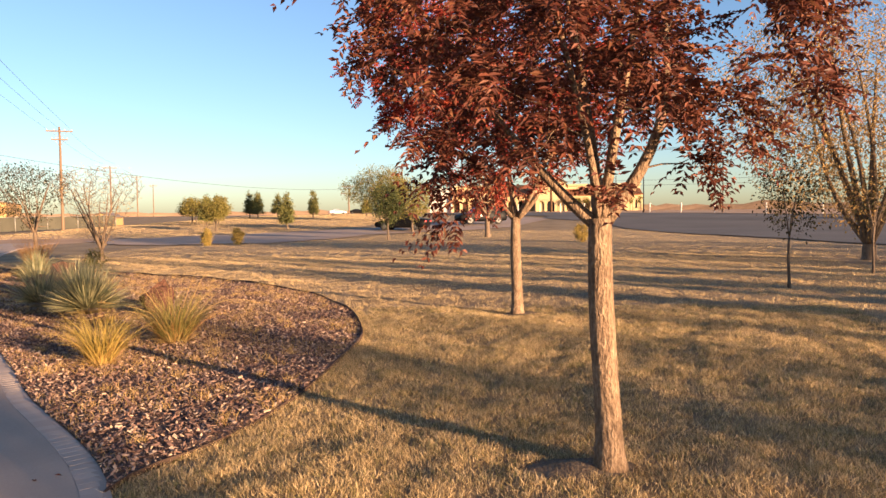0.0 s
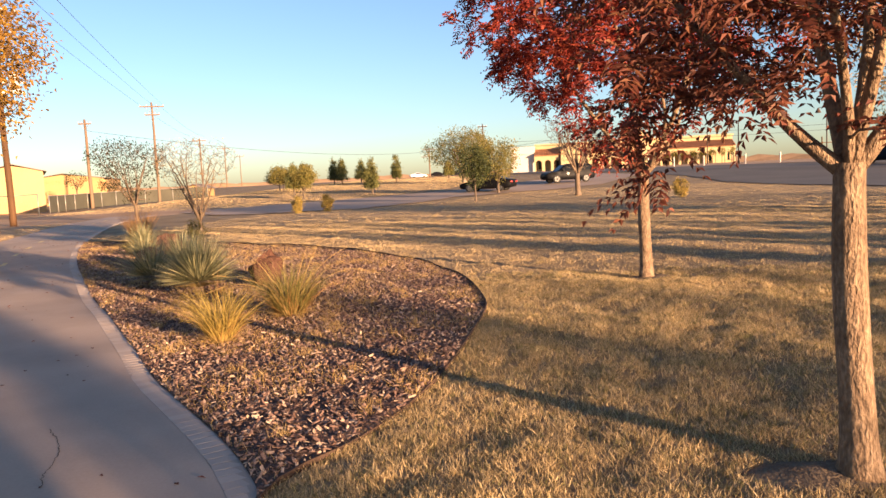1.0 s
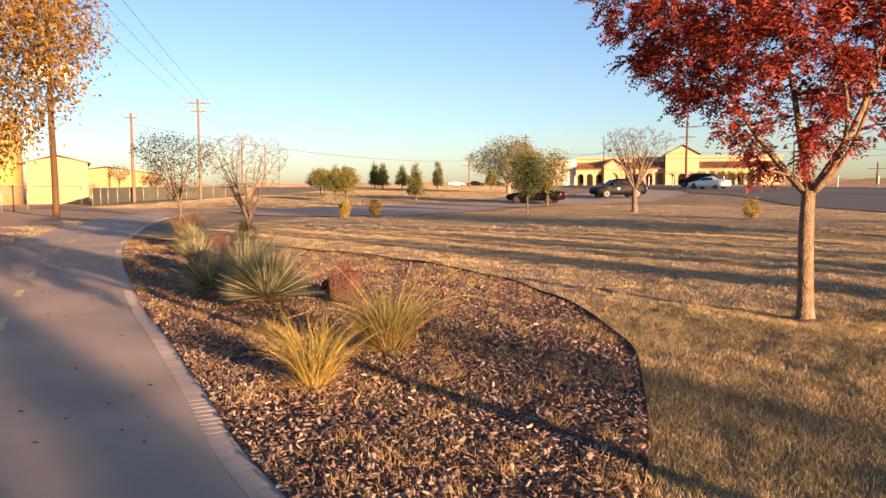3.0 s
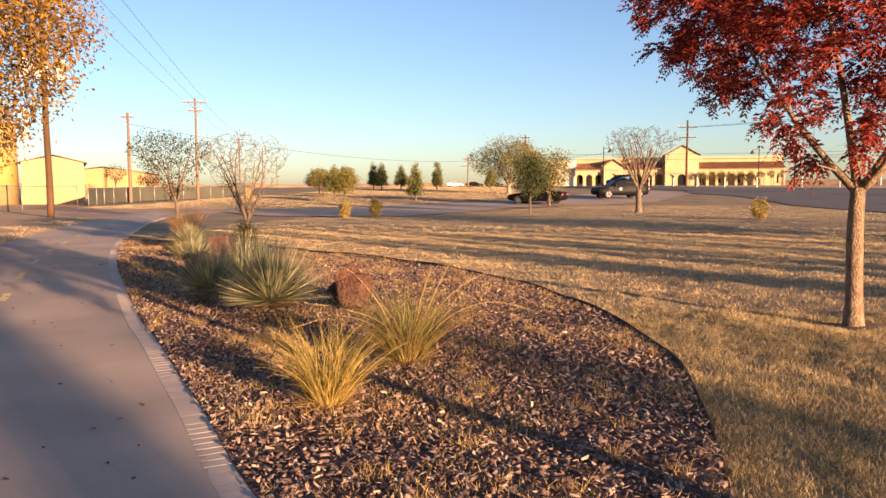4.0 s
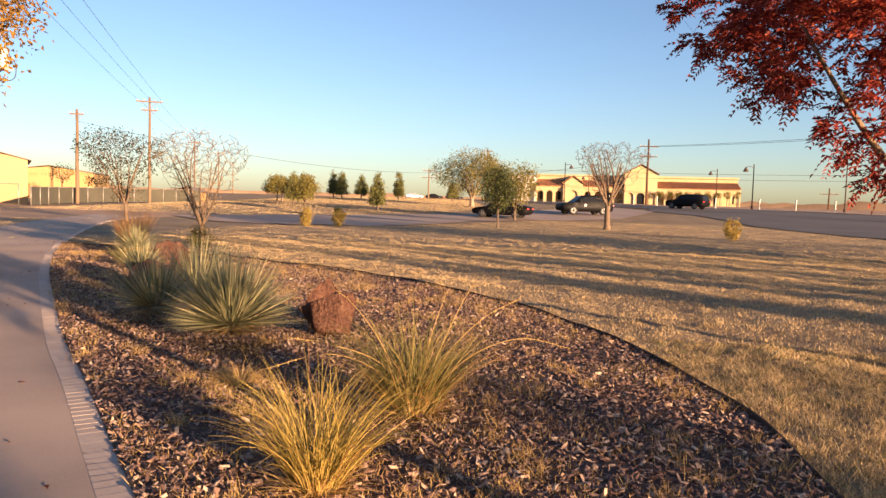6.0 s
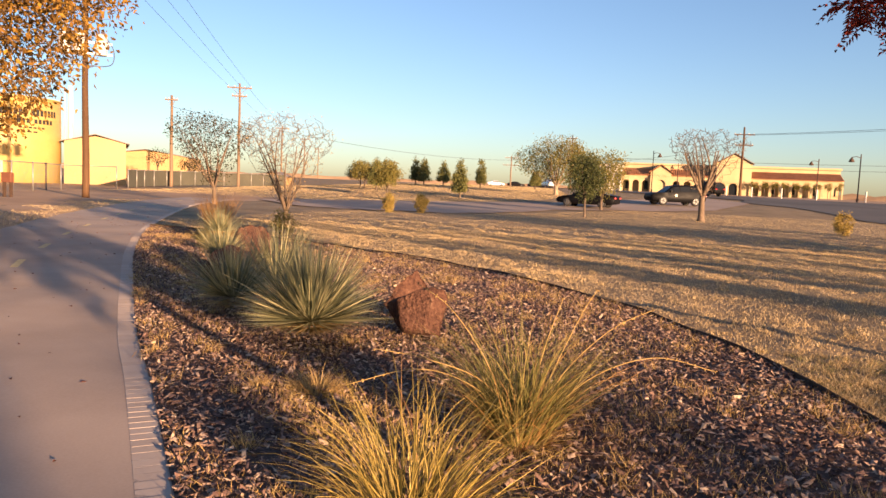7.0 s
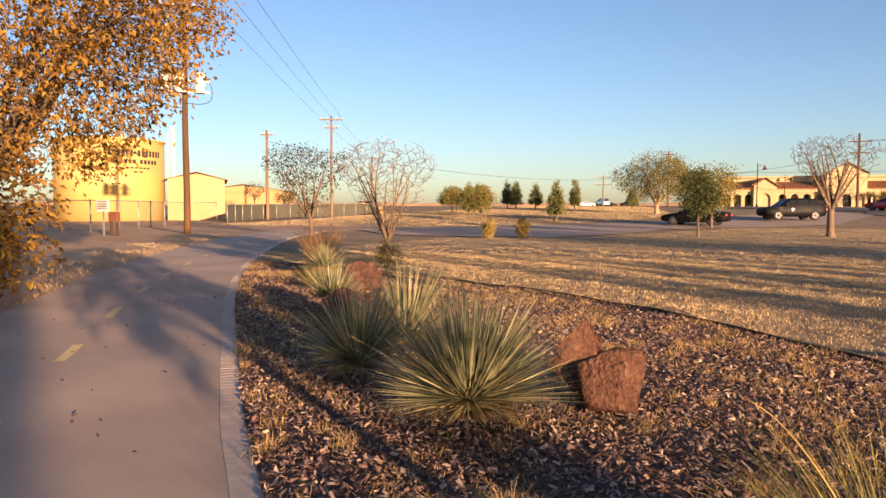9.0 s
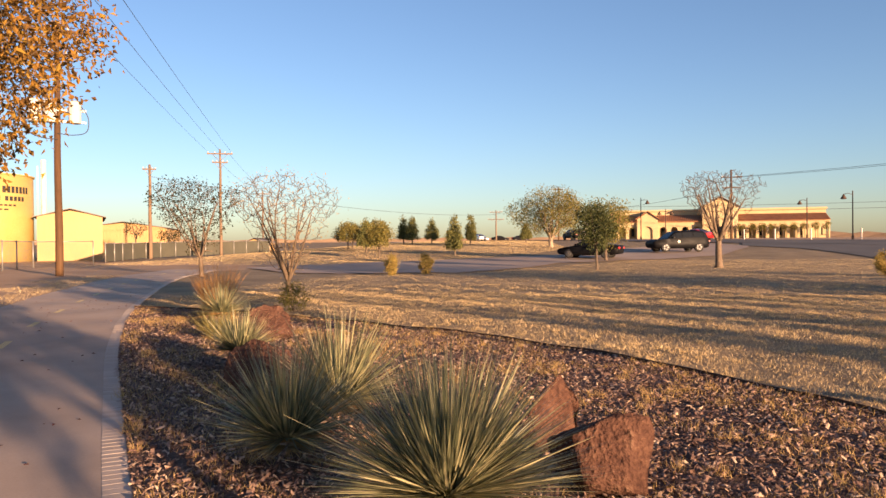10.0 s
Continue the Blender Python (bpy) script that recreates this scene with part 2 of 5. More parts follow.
# ---- helpers for shapes ----
class Mesh:
    """Collects vertices and faces of one mesh."""

    def __init__(self):
        self.v, self.f = [], []

    def add(self, verts, faces):
        k = len(self.v)
        self.v.extend(tuple(p) for p in verts)
        self.f.extend(tuple(i + k for i in face) for face in faces)

    def tube(self, pts, radii, n=6, cap=True):
        pts = [Vector(p) for p in pts]
        k = len(self.v)
        for i, p in enumerate(pts):
            d = (pts[min(i + 1, len(pts) - 1)] - pts[max(i - 1, 0)])
            d = d.normalized() if d.length > 1e-9 else Vector((0, 0, 1))
            a = d.cross(Vector((0.31, 0.95, 0.05)) if abs(d.y) < 0.9 else Vector((1, 0, 0))).normalized()
            b = d.cross(a)
            for j in range(n):
                w = 2 * math.pi * j / n
                self.v.append(tuple(p + (a * math.cos(w) + b * math.sin(w)) * radii[i]))
        for i in range(len(pts) - 1):
            for j in range(n):
                self.f.append((k + i * n + j, k + (i + 1) * n + j, k + (i + 1) * n + (j + 1) % n, k + i * n + (j + 1) % n))
        if cap:
            self.f.append(tuple(k + j for j in range(n)))
            self.f.append(tuple(k + (len(pts) - 1) * n + n - 1 - j for j in range(n)))

    def box(self, x0, x1, y0, y1, z0, z1, m=None, c=0.0):
        """A box, its upright and top edges chamfered by c."""
        if c:
            ring = [(x0 + c, y0), (x1 - c, y0), (x1, y0 + c), (x1, y1 - c), (x1 - c, y1), (x0 + c, y1), (x0, y1 - c), (x0, y0 + c)]
            cx, cy = (x0 + x1) / 2, (y0 + y1) / 2
            inner = [(x + (c if x < cx else -c), y + (c if y < cy else -c)) for x, y in ring]
            vs = [(x, y, z0) for x, y in ring] + [(x, y, z1 - c) for x, y in ring] + [(x, y, z1) for x, y in inner]
            fs = [tuple(reversed(range(8)))] + [(i, (i + 1) % 8, 8 + (i + 1) % 8, 8 + i) for i in range(8)] + [(8 + i, 8 + (i + 1) % 8, 16 + (i + 1) % 8, 16 + i) for i in range(8)] + [tuple(range(16, 24))]
        else:
            vs = [(x, y, z) for z in (z0, z1) for x, y in ((x0, y0), (x1, y0), (x1, y1), (x0, y1))]
            fs = [(3, 2, 1, 0), (4, 5, 6, 7), (0, 1, 5, 4), (1, 2, 6, 5), (2, 3, 7, 6), (3, 0, 4, 7)]
        if m is not None:
            vs = [m @ Vector(p) for p in vs]
        self.add(vs, fs)

    def data(self, name, material, smooth=False):
        me = bpy.data.meshes.new(name)
        me.from_pydata(self.v, [], self.f)
        me.materials.append(material)
        if smooth:
            me.polygons.foreach_set("use_smooth", [True] * len(me.polygons))
        me.update()
        return me


def np_mesh(name, verts, faces, material, smooth=False):
    """A mesh from arrays: verts (n, 3), faces (m, k)."""
    me = bpy.data.meshes.new(name)
    n, (m, k) = len(verts), faces.shape
    me.vertices.add(n)
    me.vertices.foreach_set("co", verts.astype(np.float32).ravel())
    me.loops.add(m * k)
    me.loops.foreach_set("vertex_index", faces.astype(np.int32).ravel())
    me.polygons.add(m)
    me.polygons.foreach_set("loop_start", np.arange(0, m * k, k, dtype=np.int32))
    me.polygons.foreach_set("use_smooth", np.full(m, smooth))
    me.materials.append(material)
    me.update(calc_edges=True)
    me.validate()
    return me


def empty(name, m, label, category, group="", kind=""):
    ob = new(name)
    ob.empty_display_size = 0.2
    ob.matrix_world = m
    return tagged(ob, label, category, group, kind)


def part(name, data, parent, label="", m=None):
    ob = new(name, data)
    ob.parent = parent
    if m is not None:
        ob.matrix_local = m
    if label:
        tagged(ob, label)
    return ob


def whole(name, data, label, category, kind="", m=None, group=""):
    ob = new(name, data)
    if m is not None:
        ob.matrix_world = m
    return tagged(ob, label, category, group, kind)


def spline(pts, step):
    """Points every step metres along a smooth line through pts."""
    p = [np.array(q, float) for q in pts]
    p = [2 * p[0] - p[1]] + p + [2 * p[-1] - p[-2]]
    dense = []
    for a, b, c, d in zip(p, p[1:], p[2:], p[3:]):
        for t in np.linspace(0, 1, 24, endpoint=False):
            dense.append(0.5 * (2 * b + (c - a) * t + (2 * a - 5 * b + 4 * c - d) * t * t + (3 * b - a - 3 * c + d) * t ** 3))
    dense = np.array(dense + [p[-2]])
    s = np.concatenate([[0], np.cumsum(np.linalg.norm(np.diff(dense, axis=0), axis=1))])
    at = np.linspace(0, s[-1], max(2, int(s[-1] / step) + 1))
    return np.stack([np.interp(at, s, dense[:, i]) for i in range(dense.shape[1])], 1)


def resample(line, n):
    line = np.asarray(line, float)
    s = np.concatenate([[0], np.cumsum(np.linalg.norm(np.diff(line, axis=0), axis=1))])
    return np.stack([np.interp(np.linspace(0, s[-1], n), s, line[:, i]) for i in range(line.shape[1])], 1)


def smooth_step(a, b, x):
    k = np.clip((np.asarray(x, float) - a) / (b - a), 0, 1)
    return k * k * (3 - 2 * k)


# where the open lawn begins, from kerb and bed outwards
LAWN_EDGE = np.array([(-0.7, -20), (-0.75, 1.2), (-1.4, 3.6), (-1.9, 4.9), (-1.4, 6.3), (-1.2, 8.0), (-1.2, 10.2), (-1.55, 12.0), (-2.3, 14.2), (-3.6, 16.3), (-5.2, 18.1), (-7.4, 20.1), (-9.9, 21.6), (-14.5, 23.6),
                      (-15.9, 24.5), (-19.3, 30.0), (-22.7, 36.5), (-25.0, 42.0), (-27.5, 49)], float)


def ground_z(x, y):
    """Height of the land: level round the bed, rising gently to the road and the arcaded building."""
    x, y = np.asarray(x, float), np.asarray(y, float)
    rise = np.interp(y, [-1e4, 52, 64, 70, 84, 99, 118, 150, 1e5], [0, 0, 0.15, 0.45, 1.0, 1.4, 1.7, 1.85, 1.85])
    rise = rise * (1 - 0.85 * smooth_step(-30, -55, x) * (1 - smooth_step(100, 170, y)))
    bumps = 0.016 * np.sin(1.7 * x + 0.6 * np.sin(1.1 * y)) * np.sin(1.3 * y + 0.8 * np.sin(0.9 * x)) + 0.022 * np.sin(0.43 * x + 1.0) * np.sin(0.37 * y + 0.5 * x)
    # tufty unevenness of the open lawn, none under path, bed and drives
    edge = np.interp(y, LAWN_EDGE[:, 1], LAWN_EDGE[:, 0])
    open_lawn = smooth_step(0.05, 0.7, x - edge) * smooth_step(52, 38, y) * smooth_step(18.5, 15, x - 0.02 * y)
    tufts = (0.015 * np.sin(2.9 * x + 1.4 * y + 1.3 * np.sin(1.7 * y - 0.8 * x)) * np.sin(2.3 * y - 1.1 * x + 0.9 * np.sin(2.1 * x))
             + 0.016 * np.sin(5.3 * x - 3.7 * y + 1.1 * np.sin(3.1 * y)) * np.sin(4.1 * y + 2.3 * x + np.sin(2.6 * x))
             + 0.009 * np.sin(11.3 * x + 4.1 * y + 1.5 * np.sin(2.7 * y)) * np.sin(9.7 * y - 5.2 * x + 1.4 * np.sin(3.3 * x)) * smooth_step(17, 12, y)
             + 0.022 * np.sin(0.95 * x + 1.6 * np.sin(0.7 * y)) * np.sin(1.15 * y + 1.2 * np.sin(0.6 * x)))
    return rise + bumps * smooth_step(400, 60, np.hypot(x, y)) + tufts * open_lawn


def inside(poly, x, y):
    poly = np.asarray(poly)
    r = np.zeros(len(x), bool)
    for (x0, y0), (x1, y1) in zip(poly, np.roll(poly, -1, 0)):
        c = (y0 > y) != (y1 > y)
        r ^= c & (x < (x1 - x0) * (y - y0) / ((y1 - y0) if y1 != y0 else 1e-9) + x0)
    return r


def ribbon(name, left, right, n, across, dz, material, label, category, kind="structure"):
    """A strip of ground cover between two lines, laid dz over the land."""
    a, b = resample(left, n), resample(right, n)
    t = np.linspace(0, 1, across + 1)
    xy = a[:, None, :] * (1 - t[None, :, None]) + b[:, None, :] * t[None, :, None]
    xy = xy.reshape(-1, 2)
    v = np.column_stack([xy, ground_z(xy[:, 0], xy[:, 1]) + dz])
    i, j = np.meshgrid(np.arange(n - 1), np.arange(across), indexing="ij")
    k = (i * (across + 1) + j).ravel()
    f = np.column_stack([k, k + across + 1, k + across + 2, k + 1])
    return whole(name, np_mesh(name, v, f, material, True), label, category, kind)


def offset(line, d):
    line = np.asarray(line, float)
    t = np.gradient(line, axis=0)
    t /= np.linalg.norm(t, axis=1)[:, None] + 1e-9
    return line + np.column_stack([-t[:, 1], t[:, 0]]) * d


# ---- ground, path, bed ----
xs = np.unique(np.round(np.concatenate([-np.geomspace(95, 3500, 26), np.arange(-95, -18, 1.6), np.arange(-18, -3, 0.3), np.arange(-3, 7, 0.11), np.arange(7, 16, 0.25), np.arange(16, 95, 1.6), np.geomspace(95, 3500, 26)]), 3))
ys = np.unique(np.round(np.concatenate([-np.geomspace(20, 3500, 26), np.arange(-20, 0, 1.6), np.arange(0, 17, 0.11), np.arange(17, 20, 0.2), np.arange(20, 40, 0.3), np.arange(40, 190, 1.6), np.geomspace(190, 3500, 26)]), 3))
gx, gy = np.meshgrid(xs, ys, indexing="ij")
gv = np.column_stack([gx.ravel(), gy.ravel(), ground_z(gx, gy).ravel()])
ii, jj = np.meshgrid(np.arange(len(xs) - 1), np.arange(len(ys) - 1), indexing="ij")
kk = (ii * len(ys) + jj).ravel()
whole("ground", np_mesh("ground", gv, np.column_stack([kk, kk + len(ys), kk + len(ys) + 1, kk + 1]), M_SOIL, True),
      "flat dry soil under thin dormant lawn, reaching the horizon", "ground", "structure")

KERB_LINE = spline([(-0.9, -8), (-0.9, -3), (-0.95, 1.2), (-1.25, 2.8), (-1.75, 4.1), (-2.4, 5.15), (-3.24, 6.1), (-4.03, 7.0), (-4.97, 8.21), (-6.55, 10.19), (-7.65, 11.53), (-9.72, 14.25),
                    (-12.3, 17.75), (-15.44, 22.5), (-19.8, 30.0), (-23.2, 36.5), (-25.5, 42.0), (-28, 49)], 0.5)
PATH_WIDTH = 3.02
path_left = offset(KERB_LINE, PATH_WIDTH)
ribbon("path", path_left, KERB_LINE, 260, 6, 0.025, M_CONCRETE, "pale concrete shared path with a dashed yellow centre line", "path")
kerb_inner = offset(KERB_LINE, -0.17)

BED_OUTER = spline([(-1.97, 4.75), (-1.92, 5.1), (-1.66, 5.6), (-1.42, 6.6), (-1.28, 7.95), (-1.23, 9.2), (-1.23, 10.3), (-1.47, 11.6), (-1.83, 12.95), (-2.2, 13.8), (-2.76, 15.0), (-3.65, 16.25),
                    (-4.8, 17.6), (-5.45, 18.25), (-7.5, 20.1), (-8.8, 20.8), (-10.2, 21.5), (-12.5, 22.6), (-14.5, 23.4), (-15.9, 23.5)], 0.25)
bed_inner = kerb_inner[(kerb_inner[:, 1] > 4.6) & (kerb_inner[:, 1] < 23.6)]
BED_POLY = np.concatenate([BED_OUTER, bed_inner[::-1]])
ribbon("planting_bed", bed_inner, BED_OUTER, 120, 24, 0.03, M_MULCH, "bark mulch planting bed between path kerb and lawn", "planting bed")

# ---- plants ----
def rng(seed):
    return np.random.default_rng(seed)


def unit(v):
    return v / (np.linalg.norm(v, axis=-1, keepdims=True) + 1e-9)


def leaflets(base, direction, normal, length, width, fold=0.25):
    """Folded pointed leaves: 4 corners, 2 triangles each."""
    d, n = unit(direction), unit(normal)
    s = unit(np.cross(d, n))
    n = np.cross(s, d)
    L, W = length[:, None], width[:, None]
    mid = base + d * L * 0.45
    tip = base + d * L - n * L * 0.12
    v = np.stack([base, mid + s * W * 0.5 + n * W * fold, tip, mid - s * W * 0.5 + n * W * fold], 1).reshape(-1, 3)
    k = np.arange(len(base)) * 4
    return v, np.concatenate([np.column_stack([k, k + 1, k + 2]), np.column_stack([k, k + 2, k + 3])])


def compound_leaves(r, ends, outward, leaves_each, pairs=5, rachis=0.2, size=0.065):
    """Drooping pinnate leaves round twig ends."""
    n = len(ends) * leaves_each
    p = np.repeat(ends, leaves_each, 0) + r.normal(0, 0.05, (n, 3))
    o = np.repeat(outward, leaves_each, 0)
    d = unit(o * 0.7 + r.normal(0, 0.75, (n, 3)) + np.array([0, 0, -0.15]))
    L = rachis * r.uniform(0.6, 1.25, n)
    side = unit(np.cross(d, np.array([0, 0, 1.0]) + r.normal(0, 0.25, (n, 3))))
    up = np.cross(side, d)
    bs, ds, ns, ls, ws = [], [], [], [], []
    for i in range(pairs):
        t = 0.25 + 0.75 * i / (pairs - 1)
        at = p + d * (L * t)[:, None] - np.array([0, 0, 1.0]) * (L * 0.45 * t * t)[:, None]
        for sgn in (-1, 1):
            bs.append(at)
            ds.append(side * sgn + d * 0.55 + np.array([0, 0, -0.3]) + r.normal(0, 0.12, (n, 3)))
            ns.append(up + r.normal(0, 0.3, (n, 3)))
            ls.append(size * (1 - 0.35 * t) * r.uniform(0.75, 1.25, n))
            ws.append(size * 0.31 * r.uniform(0.8, 1.2, n))
    return leaflets(np.concatenate(bs), np.concatenate(ds), np.concatenate(ns), np.concatenate(ls), np.concatenate(ws))


def simple_leaves(r, ends, outward, each, spread, size, aspect=0.5, droop=0.4):
    n = len(ends) * each
    p = np.repeat(ends, each, 0) + r.normal(0, spread, (n, 3))
    d = np.repeat(outward, each, 0) * 0.5 + r.normal(0, 0.8, (n, 3)) + np.array([0, 0, -droop])
    s = size * r.uniform(0.6, 1.4, n)
    return leaflets(p, d, r.normal(0, 1, (n, 3)) + np.array([0, 0, 0.8]), s, s * aspect)


def branching(r, m, fork, limbs, ends, r_trunk, r_twig, bend=0.12, sides=5, steps=5, least=0.0018):
    """Curved limbs from the forks, and twigs that join each end to the nearest wood below it."""
    nodes, rad = [], []
    for start, top, r0, r1 in limbs:
        start, top = np.array(start, float), np.array(top, float)
        line = []
        bow = r.normal(0, bend, 3) * np.linalg.norm(top - start)
        for i in range(steps * 2 + 1):
            t = i / (steps * 2)
            q = start + (top - start) * t + bow * math.sin(math.pi * t) * 0.6
            q[2] += 0.10 * np.linalg.norm((top - start)[:2]) * math.sin(math.pi * t) * (-1)
            line.append(q)
        radii = [r0 + (r1 - r0) * (i / (steps * 2)) ** 0.8 for i in range(len(line))]
        m.tube(line, radii, 8)
        for i, q in enumerate(line):
            if i > 1:
                nodes.append(q)
                rad.append(radii[i])
    order = sorted(range(len(ends)), key=lambda i: np.linalg.norm(ends[i] - np.array(fork)))
    for i in order:
        e = ends[i]
        N = np.array(nodes)
        dist = np.linalg.norm(N - e, axis=1) + np.maximum(0, N[:, 2] - e[2] + 0.05) * 0.8
        k = int(np.argmin(dist))
        a = N[k]
        d = np.linalg.norm(e - a)
        if d < 1e-3:
            continue
        mids = [a + (e - a) * t + r.normal(0, bend * d * 0.35, 3) * math.sin(math.pi * t) for t in (0, 0.35, 0.7, 1)]
        mids[0], mids[3] = a, e
        r0 = min(rad[k] * 0.75, r_twig + 0.012 * d)
        rr = [r0, max(least, r0 * 0.75), max(least, r0 * 0.5), max(least, r0 * 0.3)]
        m.tube(mids, rr, sides if r0 > 0.012 else 3, cap=False)
        for q, w in zip(mids[1:], rr[1:]):
            nodes.append(q)
            rad.append(w)


def trunk_tube(m, r, height, r0, r1, lean=(0, 0), sides=14, flare=1.45, steps=14):
    pts, radii = [], []
    for i in range(steps + 1):
        t = i / steps
        pts.append((lean[0] * t + 0.012 * math.sin(5 * t + 1), lean[1] * t + 0.012 * math.sin(4 * t), -0.06 + (height + 0.06) * t))
        radii.append((r0 + (r1 - r0) * t) * (1 + (flare - 1) * math.exp(-t * height / 0.10)) * (1 + 0.025 * math.sin(9 * t + 2)))
    m.tube(pts, radii, sides)
    return pts[-1]


def crown_points(r, n, keep, box):
    out = []
    while len(out) < n:
        p = np.array([r.uniform(*b) for b in box])
        if keep(p, r):
            out.append(p)
    return np.array(out)


def pistache(name, at, seed, height, fork, spread, r0, r1, leaf_mat, label, limbs, n_ends, leaves_each, skew=(0, 0), turn=0, size=0.065, extra=(), open_low=(0.20, 1.55), lean=(0, 0), clear=0.0):
    """A vase-shaped young tree with drooping pinnate autumn leaves."""
    r = rng(seed)
    tree = empty(name, pose(at[0], at[1], float(ground_z(*at)), 0, 0, turn), label, "tree", "young trees on the lawn")
    wood = Mesh()
    top = trunk_tube(wood, r, fork, r0, r1, lean)

    def keep(p, r):
        h = p[2] - fork
        x, y = p[0] - skew[0] * h / height, p[1] - skew[1] * h / height
        rad = math.hypot(x, y)
        k = (p[2] - fork) / (height - fork)
        if k < 0.02 or k > 1 or (k < 0.25 and rad < clear) or (k < 0.22 and r.random() < 0.6 - 3 * k + 0.5 * (p[0] > 0)):
            return False
        edge = spread * (min(1, open_low[0] + open_low[1] * k) if k < 0.6 else math.sqrt(max(0, 1 - ((k - 0.6) / 0.42) ** 2)))
        edge *= 1 + 0.16 * math.sin(3 * math.atan2(y, x) + seed) + 0.10 * math.sin(7 * math.atan2(y, x) + 5 * k)
        return rad < edge and r.random() < 0.35 + 0.65 * (rad / max(edge, 0.1))
    pts = crown_points(r, n_ends, keep, [(-spread * 1.5, spread * 1.5), (-spread * 1.5, spread * 1.5), (fork, height)])
    if extra:
        pts = np.concatenate([pts, np.concatenate([np.array(c) + r.normal(0, s, (k, 3)) for c, s, k in extra])])
    lm = [((lean[0], lean[1], fork - 0.06), (x + lean[0], y + lean[1], z), q0, q1) for x, y, z, q0, q1 in limbs]
    branching(r, wood, (0, 0, fork), lm, list(pts), r0, 0.006)
    part("trunk", wood.data("trunk", M_BARK, True), tree)
    out = unit(pts - np.array([0, 0, fork + 0.3]))
    v, f = compound_leaves(r, pts, out, leaves_each, size=size)
    part("crown", np_mesh("crown", v, f, leaf_mat), tree)
    return tree


def leafy_tree(name, at, seed, label, category, height, trunk, r0, r1, spread, squash, center, bark, leaf, n_ends, each, leaf_size, leaf_spread, limbs=6, pointed=False, aspect=0.5, group="", sides=8, bottom=None, twig=0.008, least=0.002, vase=False, skew=0.0, skirt=None):
    """A trunk with limbs and a crown of many small leaves; each=0 leaves it bare."""
    r = rng(seed)
    tree = empty(name, pose(at[0], at[1], float(ground_z(*at))), label, category, group)
    wood = Mesh()
    trunk_tube(wood, r, trunk, r0, r1, sides=sides, steps=6)

    def keep(p, r):
        k = (p[2] - center) / squash
        if abs(k) > 1 or (bottom and p[2] < bottom) or (skirt and p[2] < skirt[3] + skirt[4] * max(0.0, skirt[0] * p[0] + skirt[1] * p[1] - skirt[2])):
            return False
        a = math.atan2(p[1], p[0])
        edge = (1 - (k + 1) / 2) ** 0.75 * 1.05 if pointed else math.sqrt(1 - k * k)
        edge *= spread * (1 + 0.18 * math.sin(3 * a + seed) + 0.12 * math.sin(5 * a + 4 * k + seed))
        rad = math.hypot(p[0], p[1])
        if vase:
            h = (k + 1) / 2
            edge = spread * (0.22 + 0.95 * h) * (1 if h < 0.62 else math.sqrt(max(0.0, 1 - ((h - 0.62) / 0.40) ** 2))) * (1 + 0.15 * math.sin(3 * a + seed))
            rad = math.hypot(p[0] - skew * h, p[1])
        return rad < edge and r.random() < 0.25 + 0.75 * rad / max(edge, 0.05)
    pts = crown_points(r, n_ends, keep, [(-spread * 1.4, spread * 1.4)] * 2 + [(max(trunk * 0.6, center - squash), center + squash)])
    lm = []
    if pointed:
        lm = [((0, 0, trunk * 0.9), (0, 0, center + squash * 0.9), r1, r1 * 0.2)]
    else:
        for i in range(limbs):
            a = 2 * math.pi * (i + r.uniform(-0.25, 0.25)) / limbs
            q = spread * r.uniform(0.35, 0.6)
            lm.append(((0, 0, trunk - 0.05), (q * math.cos(a) + 0.6 * skew, q * math.sin(a), center + squash * r.uniform(0.1, 0.6)), r1 * 0.62, r1 * 0.16))
    branching(r, wood, (0, 0, trunk), lm, list(pts), r0, twig, bend=0.06, sides=4, least=least)
    part("trunk", wood.data("trunk", bark, True), tree)
    if each:
        out = unit(pts - np.array([0, 0, center]))
        v, f = simple_leaves(r, pts, out, each, leaf_spread, leaf_size, aspect)
        part("crown", np_mesh("crown", v, f, leaf), tree)
    return tree


